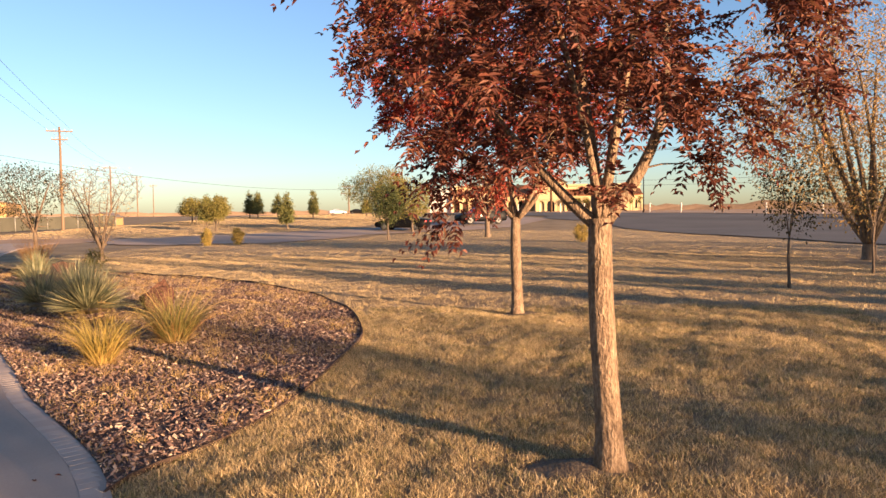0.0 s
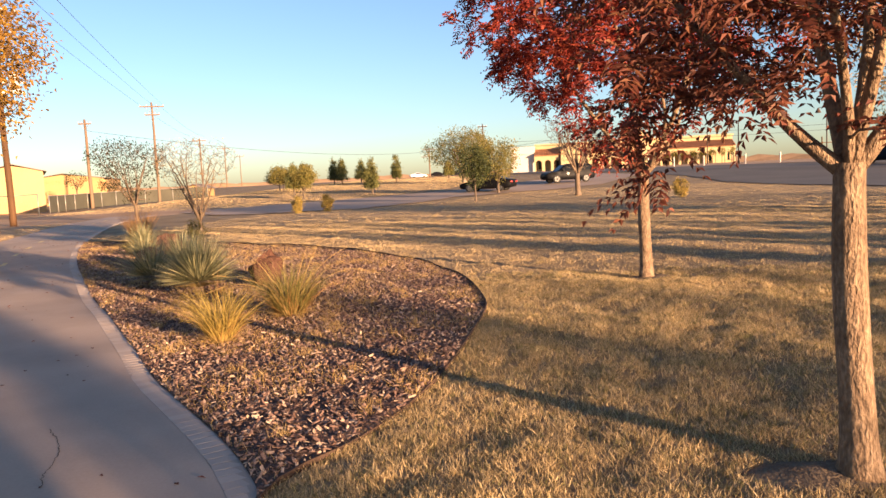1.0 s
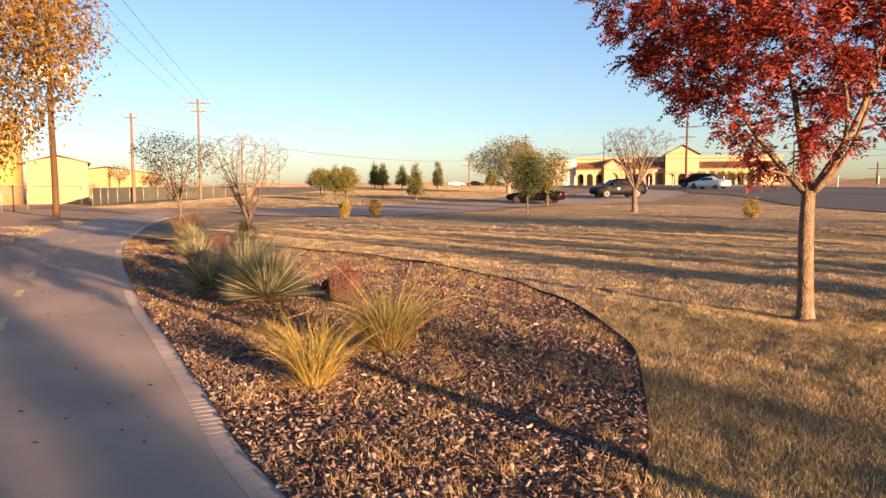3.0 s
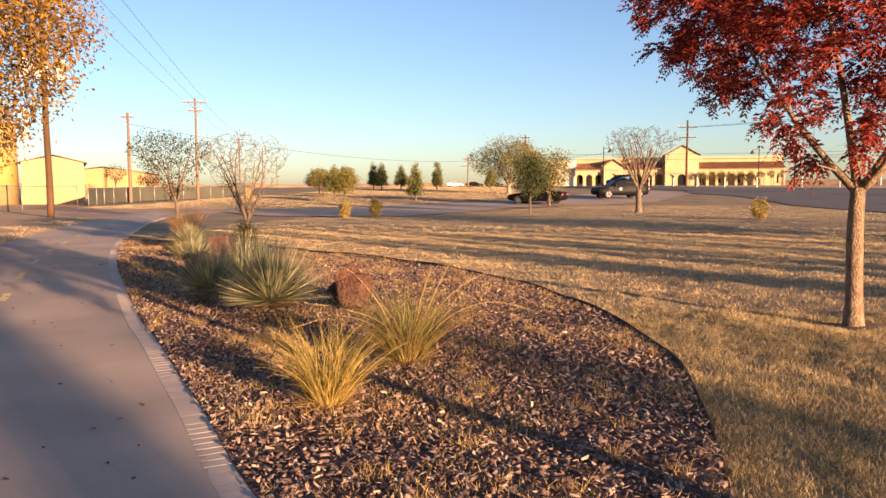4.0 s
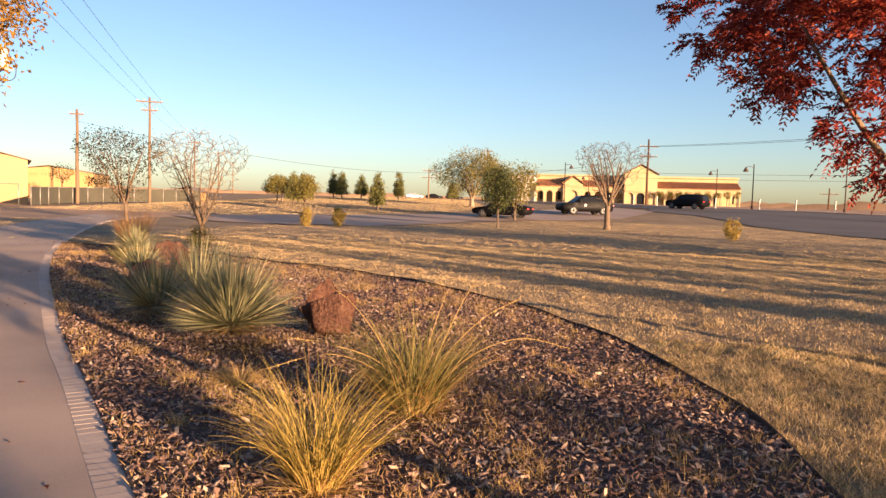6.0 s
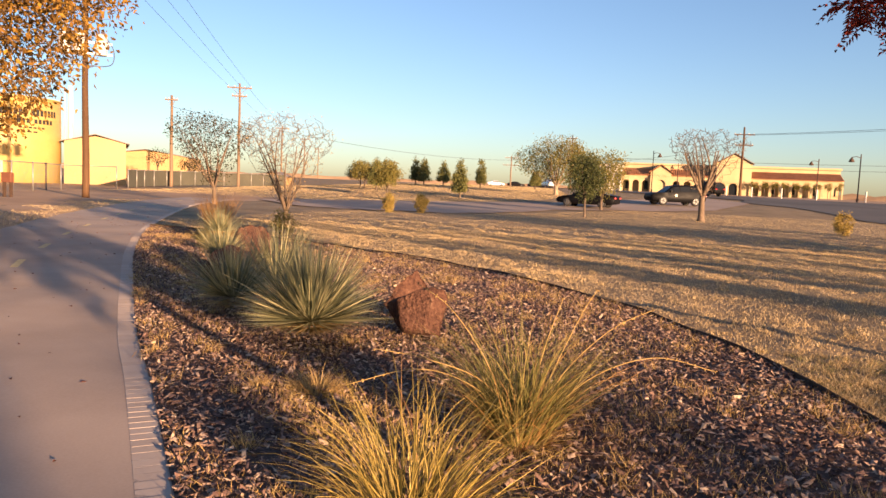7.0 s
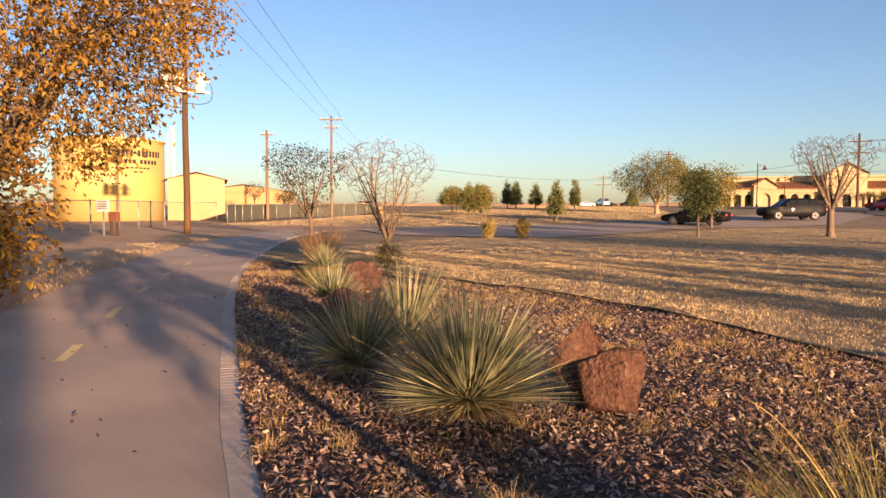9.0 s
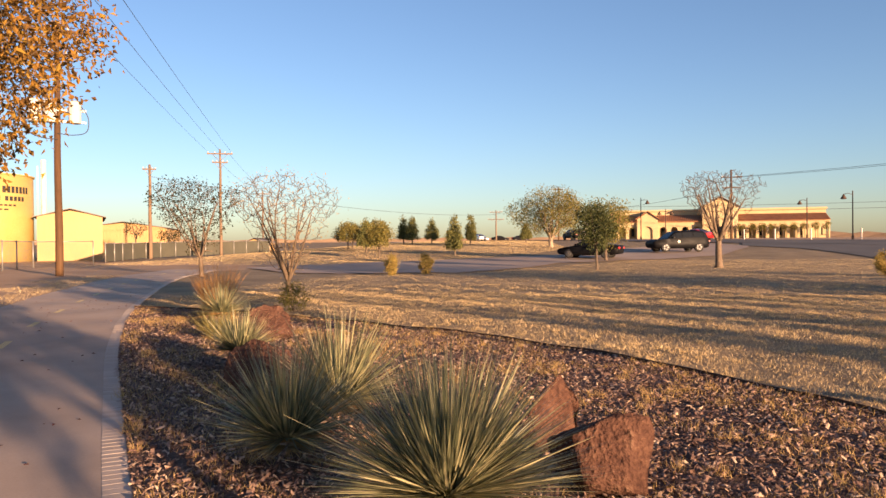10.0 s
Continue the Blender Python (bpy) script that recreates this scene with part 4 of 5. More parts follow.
def arcaded_building():
    b = empty("arcaded_building", pose(-8.2, 153.5, 1.82, 0, 0, -3.5), "long cream stucco building with arcades and clay tile roofs", "building")
    W = 44.0
    box_part("wall", b, M_STUCCO, 5.0, W, 3.2, 20, 0, 5.4)
    box_part("wall", b, M_STUCCO_W, 0.0, 4.9, 1.0, 18, 0, 5.3, label="shaded pale grey end wall")
    box_part("parapet", b, M_STUCCO, 4.8, W + 0.2, 3.0, 3.4, 5.4, 5.75)
    for x0, x1, n in ((4.9, 10.4, 3), (14.2, 22.2, 4), (28.4, W, 9)):
        arcade_wall("arcade", b, x0, x1, n, 3.35, 1.75, 1.25, 0.0, 0.5, M_STUCCO)
        q = Mesh()
        q.add([(x0, -0.45, 3.3), (x1, -0.45, 3.3), (x1, 3.2, 4.5), (x0, 3.2, 4.5), (x0, -0.45, 3.42), (x1, -0.45, 3.42), (x1, 3.2, 4.66), (x0, 3.2, 4.66)],
              [(3, 2, 1, 0), (4, 5, 6, 7), (0, 1, 5, 4), (1, 2, 6, 5), (3, 0, 4, 7)])
        part("porch_roof", q.data("porch_roof", M_TILE), b, "sloping clay tile porch roof")
        q = Mesh()
        k = int((x1 - x0) / 0.34)
        for i in range(k):
            xx = x0 + (i + 0.5) * (x1 - x0) / k
            q.tube([(xx, -0.5, 3.43), (xx, 3.15, 4.66)], [0.085, 0.085], 5, cap=False)
        tagged(part("roof_tiling", q.data("roof_tiling", M_TILE, True), b), kind="stuff")
        for i in range(0, n, 2):
            xx = x0 + (i + 0.5) * (x1 - x0) / n
            box_part("window", b, M_GLASS, xx - 0.3, xx + 0.3, 3.13, 3.19, 0.6, 2.2)
    for x0, x1, y0, eave, apex, name in ((10.4, 14.2, -0.8, 3.9, 5.2, "small"), (22.2, 28.4, -1.4, 6.0, 7.7, "main")):
        gable("gable_wall", b, x0, x1, y0 + 0.35, 14, eave, apex, M_STUCCO)
        gable("gable_roof", b, x0, x1, y0 + 0.3, 14, eave, apex, M_TILE if name == "small" else M_SHINGLE, 0.14)
        arcade_wall("porch_front", b, x0, x1, 1 if name == "small" else 3, 3.0, 1.55, 1.9 if name == "small" else 1.5, y0, 0.33, M_STUCCO)
        if name == "main":
            box_part("door", b, M_GLASS, 24.5, 26.1, y0 + 0.30, y0 + 0.345, 0, 2.2)
    return b


arcaded_building()

# row of small clipped trees along the arcade
for i in range(9):
    leafy_tree("clipped_tree", (20.4 + 1.75 * i, 149.2 - 0.11 * i), 300 + i, "small clipped tree in front of the arcade", "tree", 2.6, 1.5, 0.06, 0.05, 0.62, 0.6, 2.2, M_BARK_DARK, M_OLIVE, 26, 14, 0.2, 0.15, limbs=3, group="clipped trees", sides=5)


def tank():
    t = empty("storage_tank", pose(-64.6, 67.3, 0), "large round ochre water storage tank with dark lettering", "storage tank")
    R, H = 5.4, 8.3
    q = Mesh()
    q.tube([(0, 0, 0), (0, 0, H)], [R, R], 56)
    part("shell", q.data("shell", M_TANK, True), t)
    q = Mesh()
    q.tube([(0, 0, H), (0, 0, H + 0.12), (0, 0, H + 0.7)], [R + 0.12, R + 0.12, 0.3], 56)
    part("roof", q.data("roof", M_TANK), t)
    for z in (2.1, 4.2, 6.3):
        q = Mesh()
        for k in range(56):
            a, b2 = 2 * math.pi * k / 56, 2 * math.pi * (k + 1) / 56
            q.add([((R + 0.02) * math.cos(u), (R + 0.02) * math.sin(u), z + w) for u in (a, b2) for w in (0, 0.05)], [(0, 2, 3, 1)])
        part("seam", q.data("seam", M_TANK), t)
    # lettering as plain bars on the shell
    face = math.atan2(-67.3 + 7, 64.6 - 4.5) + 0.52
    for z, h, words in ((6.6, 0.62, (0.46, -0.07, 0.58)), (5.85, 0.42, (0.40, -0.06, 0.42)), (5.35, 0.16, (0.5,)), (4.95, 0.14, (0.22,))):
        total = sum(abs(w) for w in words)
        a = face - total / 2
        for w in words:
            if w > 0:
                k = max(2, int(w / 0.075))
                for i in range(k):
                    u0, u1 = a + w * i / k, a + w * (i + 0.72) / k
                    q = Mesh()
                    q.add([((R + 0.035) * math.cos(u), (R + 0.035) * math.sin(u), z + g) for u in (u0, (u0 + u1) / 2, u1) for g in (0, h)], [(0, 2, 3, 1), (2, 4, 5, 3)])
                    part("letter", q.data("letter", M_BLACK), t)
            a += abs(w)
    la = face + 0.98
    for side in (-0.22, 0.22):
        q = Mesh()
        px, py = (R + 0.35) * math.cos(la) - side * math.sin(la), (R + 0.35) * math.sin(la) + side * math.cos(la)
        q.tube([(px, py, 0), (px, py, H + 1.3)], [0.05, 0.05], 6)
        part("ladder_rail", q.data("ladder_rail", M_WHITE, True), t)
    for i in range(22):
        q = Mesh()
        z = 0.4 + 0.4 * i
        q.tube([((R + 0.35) * math.cos(la) - s * math.sin(la), (R + 0.35) * math.sin(la) + s * math.cos(la), z) for s in (-0.22, 0.22)], [0.03, 0.03], 5)
        part("rung", q.data("rung", M_WHITE), t)
    q = Mesh()
    q.tube([((R + 0.9) * math.cos(la + 0.1), (R + 0.9) * math.sin(la + 0.1), 0), ((R + 0.9) * math.cos(la + 0.1), (R + 0.9) * math.sin(la + 0.1), H + 2)], [0.24, 0.24], 10)
    part("standpipe", q.data("standpipe", M_WHITE, True), t, "pale standpipe beside the tank")
    return t


tank()


def shed(at, turn, w, d, eave, apex, label):
    s = empty("shed", pose(at[0], at[1], float(ground_z(*at)), 0, 0, turn), label, "shed")
    gable("wall", s, -w / 2, w / 2, 0, d, eave, apex, M_SHED)
    gable("roof", s, -w / 2, w / 2, 0, d, eave, apex, M_SHINGLE, 0.08)
    q = Mesh()
    for i in range(int(w / 0.45)):
        x = -w / 2 + 0.2 + 0.45 * i
        top = apex - (apex - eave) * abs(x) / (w / 2) - 0.25
        q.box(x, x + 0.07, -0.03, 0.0, 0, top)
    tagged(part("siding_ribs", q.data("siding_ribs", M_SHED), s), kind="stuff")
    return s


shed((-56.4, 70.9), 38, 5.8, 14, 4.4, 5.0, "tan metal shed with a low gable roof behind the fence")
shed((-73, 102), 25, 12, 16, 3.9, 4.6, "long cream building far behind the fence")
shed((-57.2, 111.8), 10, 3.2, 6, 1.5, 2.0, "low pale building far beyond the poles")
for at, h in (((-62.5, 90), 4.6), ((-58.5, 91), 3.6)):
    leafy_tree("yard_tree", at, int(-at[0]), "small bare-topped tree behind the fence", "tree", h, 2.2, 0.1, 0.08, 1.2, 1.0, h - 1.1, M_BARK_DARK, M_DARKGREEN, 50, 9, 0.2, 0.2, group="yard trees")


def chain_fence(pts, height, label, screen=False):
    f = empty("fence", pose(0, 0, 0), label, "fence")
    line = spline(pts, 3.0)
    tops = []
    for x, y in line:
        z = float(ground_z(x, y))
        q = Mesh()
        q.tube([(x, y, z - 0.05), (x, y, z + height)], [0.045, 0.045], 8)
        q.tube([(x, y, z + height), (x, y, z + height + 0.05)], [0.055, 0.02], 8)
        part("post", q.data("post", M_GALV, True), f)
        tops.append((x, y, z + height - 0.03))
    for a, b in zip(tops, tops[1:]):
        q = Mesh()
        q.tube([a, b], [0.028, 0.028], 6)
        part("top_rail", q.data("top_rail", M_GALV, True), f)
        A, B = Vector(a), Vector(b)
        if screen:
            n = (B - A).cross(Vector((0, 0, 1))).normalized() * 0.03
            q = Mesh()
            lo = Vector((0, 0, height - 0.12))
            q.add([A - n, B - n, B - lo - n, A - lo - n, A - 2 * n, B - 2 * n, B - lo - 2 * n, A - lo - 2 * n], [(0, 1, 2, 3), (7, 6, 5, 4), (0, 4, 5, 1)])
            part("screen", q.data("screen", M_SCREEN), f, "grey-green screen fabric")
        else:
            q = Mesh()
            step = 0.17
            k = int((B - A).length / step)
            for i in range(k):
                for s in (1, -1):
                    p0 = A.lerp(B, i / k)
                    p1 = A.lerp(B, min(1, max(0, i / k + s * height / (B - A).length)))
                    run = abs((p1 - p0).length)
                    q.tube([p0, p1 - Vector((0, 0, min(height - 0.08, run)))], [0.004, 0.004], 3, cap=False)
            tagged(part("wire_mesh", q.data("wire_mesh", M_GALV), f), kind="stuff")
    return f


chain_fence([(-50, 29), (-43, 35), (-39, 39.1), (-41, 46), (-44, 52), (-44.2, 58.5)], 1.9, "galvanised chain-link fence in front of the tank")
chain_fence([(-46.5, 63), (-50, 72), (-51, 82), (-50.5, 92), (-50, 102)], 1.7, "fence with grey-green screen fabric behind the trees", True)

# sign post and red post in the dirt
s = empty("meter_post", pose(-33.3, 36.2, 0), "short rust red post box in the dirt", "post box")
box_part("post", s, M_EDGING, -0.16, -0.04, -0.06, 0.06, 0, 1.0)
box_part("post", s, M_EDGING, 0.24, 0.36, -0.06, 0.06, 0, 1.0)
box_part("box", s, M_POST_RED, -0.2, 0.4, -0.12, 0.12, 0.75, 1.25, c=0.03)
s = empty("notice_sign", pose(-34.2, 36.5, 0), "small white notice board on a thin post", "sign")
box_part("post", s, M_GALV, -0.03, 0.03, -0.03, 0.03, 0, 1.5)
box_part("board", s, M_WHITE, -0.45, 0.45, -0.06, -0.032, 1.25, 1.85, label="white board with dark lines")
for z in (1.38, 1.5, 1.62, 1.74):
    box_part("text_bar", s, M_BLACK, -0.32, 0.32, -0.066, -0.062, z, z + 0.035)


# ---- poles, lamps and wires ----
def utility_pole(at, height, label, arms=((0.4, 2.6),), turn=0, r0=0.17, material=None, cans=0, base=None, name="utility_pole"):
    z = float(ground_z(*at)) if base is None else base
    p = empty(name, pose(at[0], at[1], z, 0, 0, turn), label, "utility pole", "utility poles")
    q = Mesh()
    n = 10
    q.tube([(0.02 * math.sin(i), 0, -0.3 + (height + 0.3) * i / n) for i in range(n + 1)], [r0 * (1 - 0.4 * i / n) for i in range(n + 1)], 12)
    part("shaft", q.data("shaft", material or M_POLE, True), p)
    for down, w in arms:
        q = Mesh()
        q.box(-w / 2, w / 2, -r0 - 0.1, -r0 + 0.02, height - down - 0.06, height - down + 0.07, c=0.01)
        a = part("crossarm", q.data("crossarm", material or M_POLE), p)
        for s in (-1, 1):
            q = Mesh()
            q.tube([(s * w * 0.3, -r0 - 0.04, height - down - 0.05), (0, -r0 * 0.6, height - down - 0.75)], [0.025, 0.025], 5)
            part("brace", q.data("brace", M_GALV), p)
        for x in (-0.46, -0.2, 0.2, 0.46):
            q = Mesh()
            q.tube([(x * w, -r0 - 0.04, height - down + 0.06), (x * w, -r0 - 0.04, height - down + 0.14), (x * w, -r0 - 0.04, height - down + 0.24)], [0.03, 0.07, 0.03], 8)
            part("insulator", q.data("insulator", M_CAN, True), p)
    if cans:
        z, y = height * 0.60, -r0 - 0.32
        q = Mesh()
        q.box(-1.3, 1.3, -r0 - 0.06, -r0 + 0.04, z + 0.62, z + 0.74, c=0.01)
        q.box(-1.3, 1.3, -r0 - 0.06, -r0 + 0.04, z + 0.05, z + 0.15, c=0.01)
        part("bracket", q.data("bracket", M_GALV), p, "steel mounting rails")
        for x in (-0.98, -0.32, 0.78)[:cans]:
            q = Mesh()
            q.tube([(x, y, z - 0.02), (x, y, z), (x, y, z + 1.02), (x, y, z + 1.05), (x, y, z + 1.12)], [0.26, 0.29, 0.29, 0.31, 0.12], 18)
            can = part("transformer", q.data("transformer", M_CAN), p, "pale grey transformer can")
            for dx in (-0.12, 0.12):
                q = Mesh()
                q.tube([(x + dx, y, z + 1.08 + 0.05 * i) for i in range(6)], [0.03, 0.055, 0.03, 0.055, 0.03, 0.015], 8)
                part("bushing", q.data("bushing", M_POLE, True), can, "brown insulator bushing")
        for pts in ([(-1.25, y, z + 0.7), (-1.42, y, z + 0.1), (-1.3, y, z - 0.5), (-0.7, -r0, z - 0.75), (0, -r0, z - 0.8)], [(1.05, y, z + 0.9), (1.38, y, z + 0.3), (1.3, y, z - 0.4), (0.7, -r0, z - 0.55), (0, -r0, z - 0.5)]):
            q = Mesh()
            line = spline(pts, 0.12)
            q.tube(line, [0.022] * len(line), 5)
            part("loop_cable", q.data("loop_cable", M_WIRE, True), p, "black slack connecting cable")
    return p


def wires(ends, sag, radius, label="slack overhead power cable between poles"):
    for a, b in ends:
        A, B = Vector(a), Vector(b)
        q = Mesh()
        n = 26
        q.tube([A.lerp(B, i / n) - Vector((0, 0, sag * 4 * (i / n) * (1 - i / n))) for i in range(n + 1)], [radius] * (n + 1), 4)
        whole("overhead_cable", q.data("overhead_cable", M_WIRE, True), label, "cable", group="overhead cables")


utility_pole((-31.7, 39.9), 12.8, "tall brown wooden pole with grey transformers beside the path", arms=((0.5, 2.6), (1.7, 2.0)), turn=40, r0=0.2, cans=3)
utility_pole((-44.1, 78.2), 11.3, "wooden power pole with crossarm and cut-out fuses", arms=((0.5, 2.6), (1.4, 1.6)), turn=25, material=M_POLE_PALE, base=0.3)
utility_pole((-50.0, 74.6), 9.6, "wooden pole with a short crossarm", arms=((0.5, 1.3),), turn=25, material=M_POLE_PALE, base=0.2, r0=0.2)
utility_pole((-64.4, 129.6), 10.2, "distant wooden power pole", arms=((0.4, 2.4),), turn=25, material=M_POLE_PALE)
utility_pole((-82, 178), 10.2, "distant wooden power pole", arms=((0.4, 2.4),), turn=25, material=M_POLE_PALE)
utility_pole((-100, 228), 10.2, "distant wooden power pole", arms=((0.4, 2.4),), turn=25, material=M_POLE_PALE)
utility_pole((-6.5, -7.5), 11.8, "wooden power pole behind the lawn", arms=((0.5, 2.6),), turn=25, material=M_POLE_PALE)
utility_pole((13.4, 118.0), 9.9, "dark wooden power pole with two crossarms by the road", arms=((1.1, 2.9), (2.6, 2.6)), turn=10, material=M_POLE, r0=0.2)
utility_pole((-25.8, 157), 6.3, "distant pole with two short arms", arms=((0.4, 2.6), (1.9, 3.4)), turn=0, material=M_POLE_PALE)
utility_pole((49.1, 143.8), 3.9, "distant pole with a cross arm", arms=((1.1, 3.2),), turn=0)
utility_pole((-11.5, 128), 8.8, "distant dark pole behind the spreading tree", arms=((0.5, 1.6),), turn=0, r0=0.14)
wires([((-44.1 + dx, 78.2 + dx * 0.4, 11.3), (-6.5 + dx, -7.5 + dx * 0.4, 11.8)) for dx in (-1.1, 0.1, 1.1)], 0.5, 0.014)
wires([((-44.1 + dx, 78.2, 11.2), (-64.4 + dx, 129.6, 11.4)) for dx in (-1.0, 1.0)], 0.6, 0.016)
wires([((-50, 74.6, 8.6), (-25.8, 157, 7.3)), ((-25.8, 157, 7.5), (13.4, 118, 9.0))], 1.4, 0.022)
wires([((13.4 + dx, 118, 10.5), (62 + dx, 66, 12.0)) for dx in (-1.2, 1.2)], 0.8, 0.022)
wires([((-12, 150, 8.2), (90, 118, 8.2)), ((-12, 152, 7.3), (90, 120, 7.4))], 0.8, 0.025)


def street_lamp(at, height, heads, label):
    z = float(ground_z(*at))
    p = empty("street_lamp", pose(at[0], at[1], z), label, "street lamp", "street lamps")
    q = Mesh()
    q.tube([(0, 0, -0.1), (0, 0, 0.5), (0, 0, 0.55), (0, 0, height)], [0.14, 0.14, 0.08, 0.06], 10)
    part("post", q.data("post", M_EDGING, True), p)
    for s in heads:
        q = Mesh()
        q.tube([(0, 0, height - 0.45), (s * 0.5, 0, height - 0.3), (s * 1.0, 0, height - 0.4)], [0.035, 0.035, 0.03], 6)
        part("arm", q.data("arm", M_EDGING, True), p)
        q = Mesh()
        q.tube([(s * 1.0, 0, height - 0.38), (s * 1.0, 0, height - 0.55), (s * 1.0, 0, height - 0.95), (s * 1.0, 0, height - 1.0)], [0.05, 0.14, 0.36, 0.2], 12)
        part("bell_shade", q.data("bell_shade", M_EDGING, True), p)
    return p


street_lamp((24.7, 103.6), 5.9, (-1,), "dark lamp post with a hanging bell lamp")
street_lamp((25.0, 124.3), 6.0, (-1,), "dark lamp post with a hanging bell lamp")
street_lamp((1.5, 128.0), 6.7, (1,), "dark lamp post with a hanging bell lamp")
street_lamp((6.1, 137.7), 5.2, (-1, 1), "dark lamp post with two bell lamps")
street_lamp((33.2, 96.4), 6.9, (-1, 1), "tall dark lamp post with two bell lamps beside the road")

m = Mesh()
m.box(-0.07, 0.07, -0.07, 0.07, 0, 1.3, c=0.02)
m.box(-0.09, 0.09, -0.09, 0.09, 1.3, 1.4, c=0.03)
post_mesh = m.data("road_post", M_WHITE)
far_line = offset(ROAD, -13.2)
fs, fat = along(far_line, 0, 0)
s0 = fs[int(np.argmin(np.linalg.norm(far_line - np.array([22, 97]), axis=1)))]
for k in (-22, -15.5, -9, -4.5, 0, 6, 11, 16, 21, 27):
    x, y = fat(s0 + k)
    whole("road_post", post_mesh, "short white post beside the road", "bollard", m=pose(x, y, float(ground_z(x, y)), 0, 0, 42), group="white roadside posts")


# ---- vehicles ----
def car_meshes(kind, paint):
    """Body, glass, wheels and lights of one car, its nose towards +x, wheels on z = 0."""
    if kind == "suv":
        L, W, base, H, rad = 5.0, 1.0, 2.95, 1.76, 0.39
        st = [(-2.5, 0.55, 0.95, 0.95, 0.78), (-2.42, 0.38, 1.05, 1.1, 0.86), (-2.2, 0.32, 1.12, 1.62, 0.93), (-1.95, 0.3, 1.14, 1.71, 0.97), (-1.0, 0.28, 1.12, 1.76, 1.0), (0.0, 0.28, 1.10, 1.75, 1.0), (0.55, 0.28, 1.09, 1.66, 1.0),
              (1.05, 0.28, 1.08, 1.28, 0.99), (1.25, 0.28, 1.07, 1.09, 0.98), (1.9, 0.3, 1.02, 1.03, 0.95), (2.3, 0.34, 0.94, 0.95, 0.88), (2.48, 0.45, 0.78, 0.79, 0.76)]
        roof = 0.74
    else:
        L, W, base, H, rad = 4.9, 0.93, 2.85, 1.43, 0.34
        st = [(-2.45, 0.5, 0.88, 0.88, 0.72), (-2.38, 0.34, 0.95, 0.96, 0.82), (-2.05, 0.28, 0.99, 1.0, 0.9), (-1.75, 0.25, 1.0, 1.05, 0.92), (-1.0, 0.22, 0.97, 1.37, 0.93), (-0.45, 0.22, 0.95, 1.43, 0.93), (0.1, 0.22, 0.93, 1.41, 0.93),
              (0.65, 0.22, 0.92, 1.22, 0.93), (1.1, 0.22, 0.91, 0.94, 0.92), (1.75, 0.25, 0.84, 0.85, 0.89), (2.25, 0.3, 0.72, 0.73, 0.8), (2.43, 0.4, 0.6, 0.61, 0.68)]
        roof = 0.70
    q, g = Mesh(), Mesh()
    rings = []
    for x, zb, zs, zr, hw in st:
        up = max(0.0, min(1.0, (zr - zs) / 0.35))
        rw = hw * (1 - (1 - roof) * up)
        ring = [(hw * 0.86, zb), (hw, zb + 0.12), (hw * 1.01, (zb + zs) / 2), (hw * 0.97, zs), (rw * 0.97 + 0.02, zr - 0.05 * up), (rw * 0.8, zr), (0, zr + 0.02)]
        ring = ring + [(-y, z) for y, z in ring[-2::-1]]
        rings.append([(x, y, z) for y, z in ring])
    n = len(rings[0])
    q.add([p for ring in rings for p in ring], [(i * n + j, i * n + j + 1, (i + 1) * n + j + 1, (i + 1) * n + j) for i in range(len(rings) - 1) for j in range(n - 1)] + [tuple(range(n - 1, -1, -1)), tuple((len(rings) - 1) * n + j for j in range(n))])
    bottom = [(i * n, (i + 1) * n, (i + 1) * n + n - 1, i * n + n - 1) for i in range(len(rings) - 1)]
    q.f.extend(bottom)
    # glass a little proud of the cabin sides, windscreen and rear window
    for i in range(len(st) - 1):
        a, b = rings[i], rings[i + 1]
        ua, ub = st[i][3] - st[i][2], st[i + 1][3] - st[i + 1][2]
        if max(ua, ub) > 0.22 and min(ua, ub) > 0.12:
            for s in (1, -1):
                j, k = (3, 4) if s > 0 else (n - 4, n - 5)
                A0, A1, B0, B1 = Vector(a[j]), Vector(a[k]), Vector(b[j]), Vector(b[k])
                vs = [A0.lerp(A1, 0.12).lerp(B0.lerp(B1, 0.12), 0.04), B0.lerp(B1, 0.12).lerp(A0.lerp(A1, 0.12), 0.04), B0.lerp(B1, 0.86).lerp(A0.lerp(A1, 0.86), 0.04), A0.lerp(A1, 0.86).lerp(B0.lerp(B1, 0.86), 0.04)]
                g.add([v + Vector((0, s * 0.012, 0.004)) for v in vs], [(0, 1, 2, 3) if s > 0 else (3, 2, 1, 0)])
    for i in range(len(st) - 1):
        za, zb = st[i][3], st[i + 1][3]
        if abs(za - zb) > 0.15 and max(za, zb) > 1.05:
            a, b = rings[i], rings[i + 1]
            up = Vector((0.012 if zb < za else -0.012, 0, 0.014))
            g.add([Vector(a[5]) * 0.98 + up + Vector((a[5][0] * 0.02, 0, a[5][2] * 0.02)), Vector(a[n - 6]) * 0.98 + up + Vector((a[5][0] * 0.02, 0, a[5][2] * 0.02)), Vector(b[n - 6]) * 0.98 + up + Vector((b[5][0] * 0.02, 0, b[5][2] * 0.02)), Vector(b[5]) * 0.98 + up + Vector((b[5][0] * 0.02, 0, b[5][2] * 0.02))], [(0, 1, 2, 3)])
    out = {"body": q.data("body", paint, True), "windows": []}
    for face in g.f:
        w = Mesh()
        w.add([g.v[i] for i in face], [tuple(range(len(face)))])
        out["windows"].append(w.data("window", M_GLASS))
    t = Mesh()
    t.tube([(0, -0.12, 0), (0, -0.11, 0), (0, 0.11, 0), (0, 0.12, 0)], [rad * 0.86, rad, rad, rad * 0.86], 24)
    out["tyre"] = t.data("tyre", M_TYRE, True)
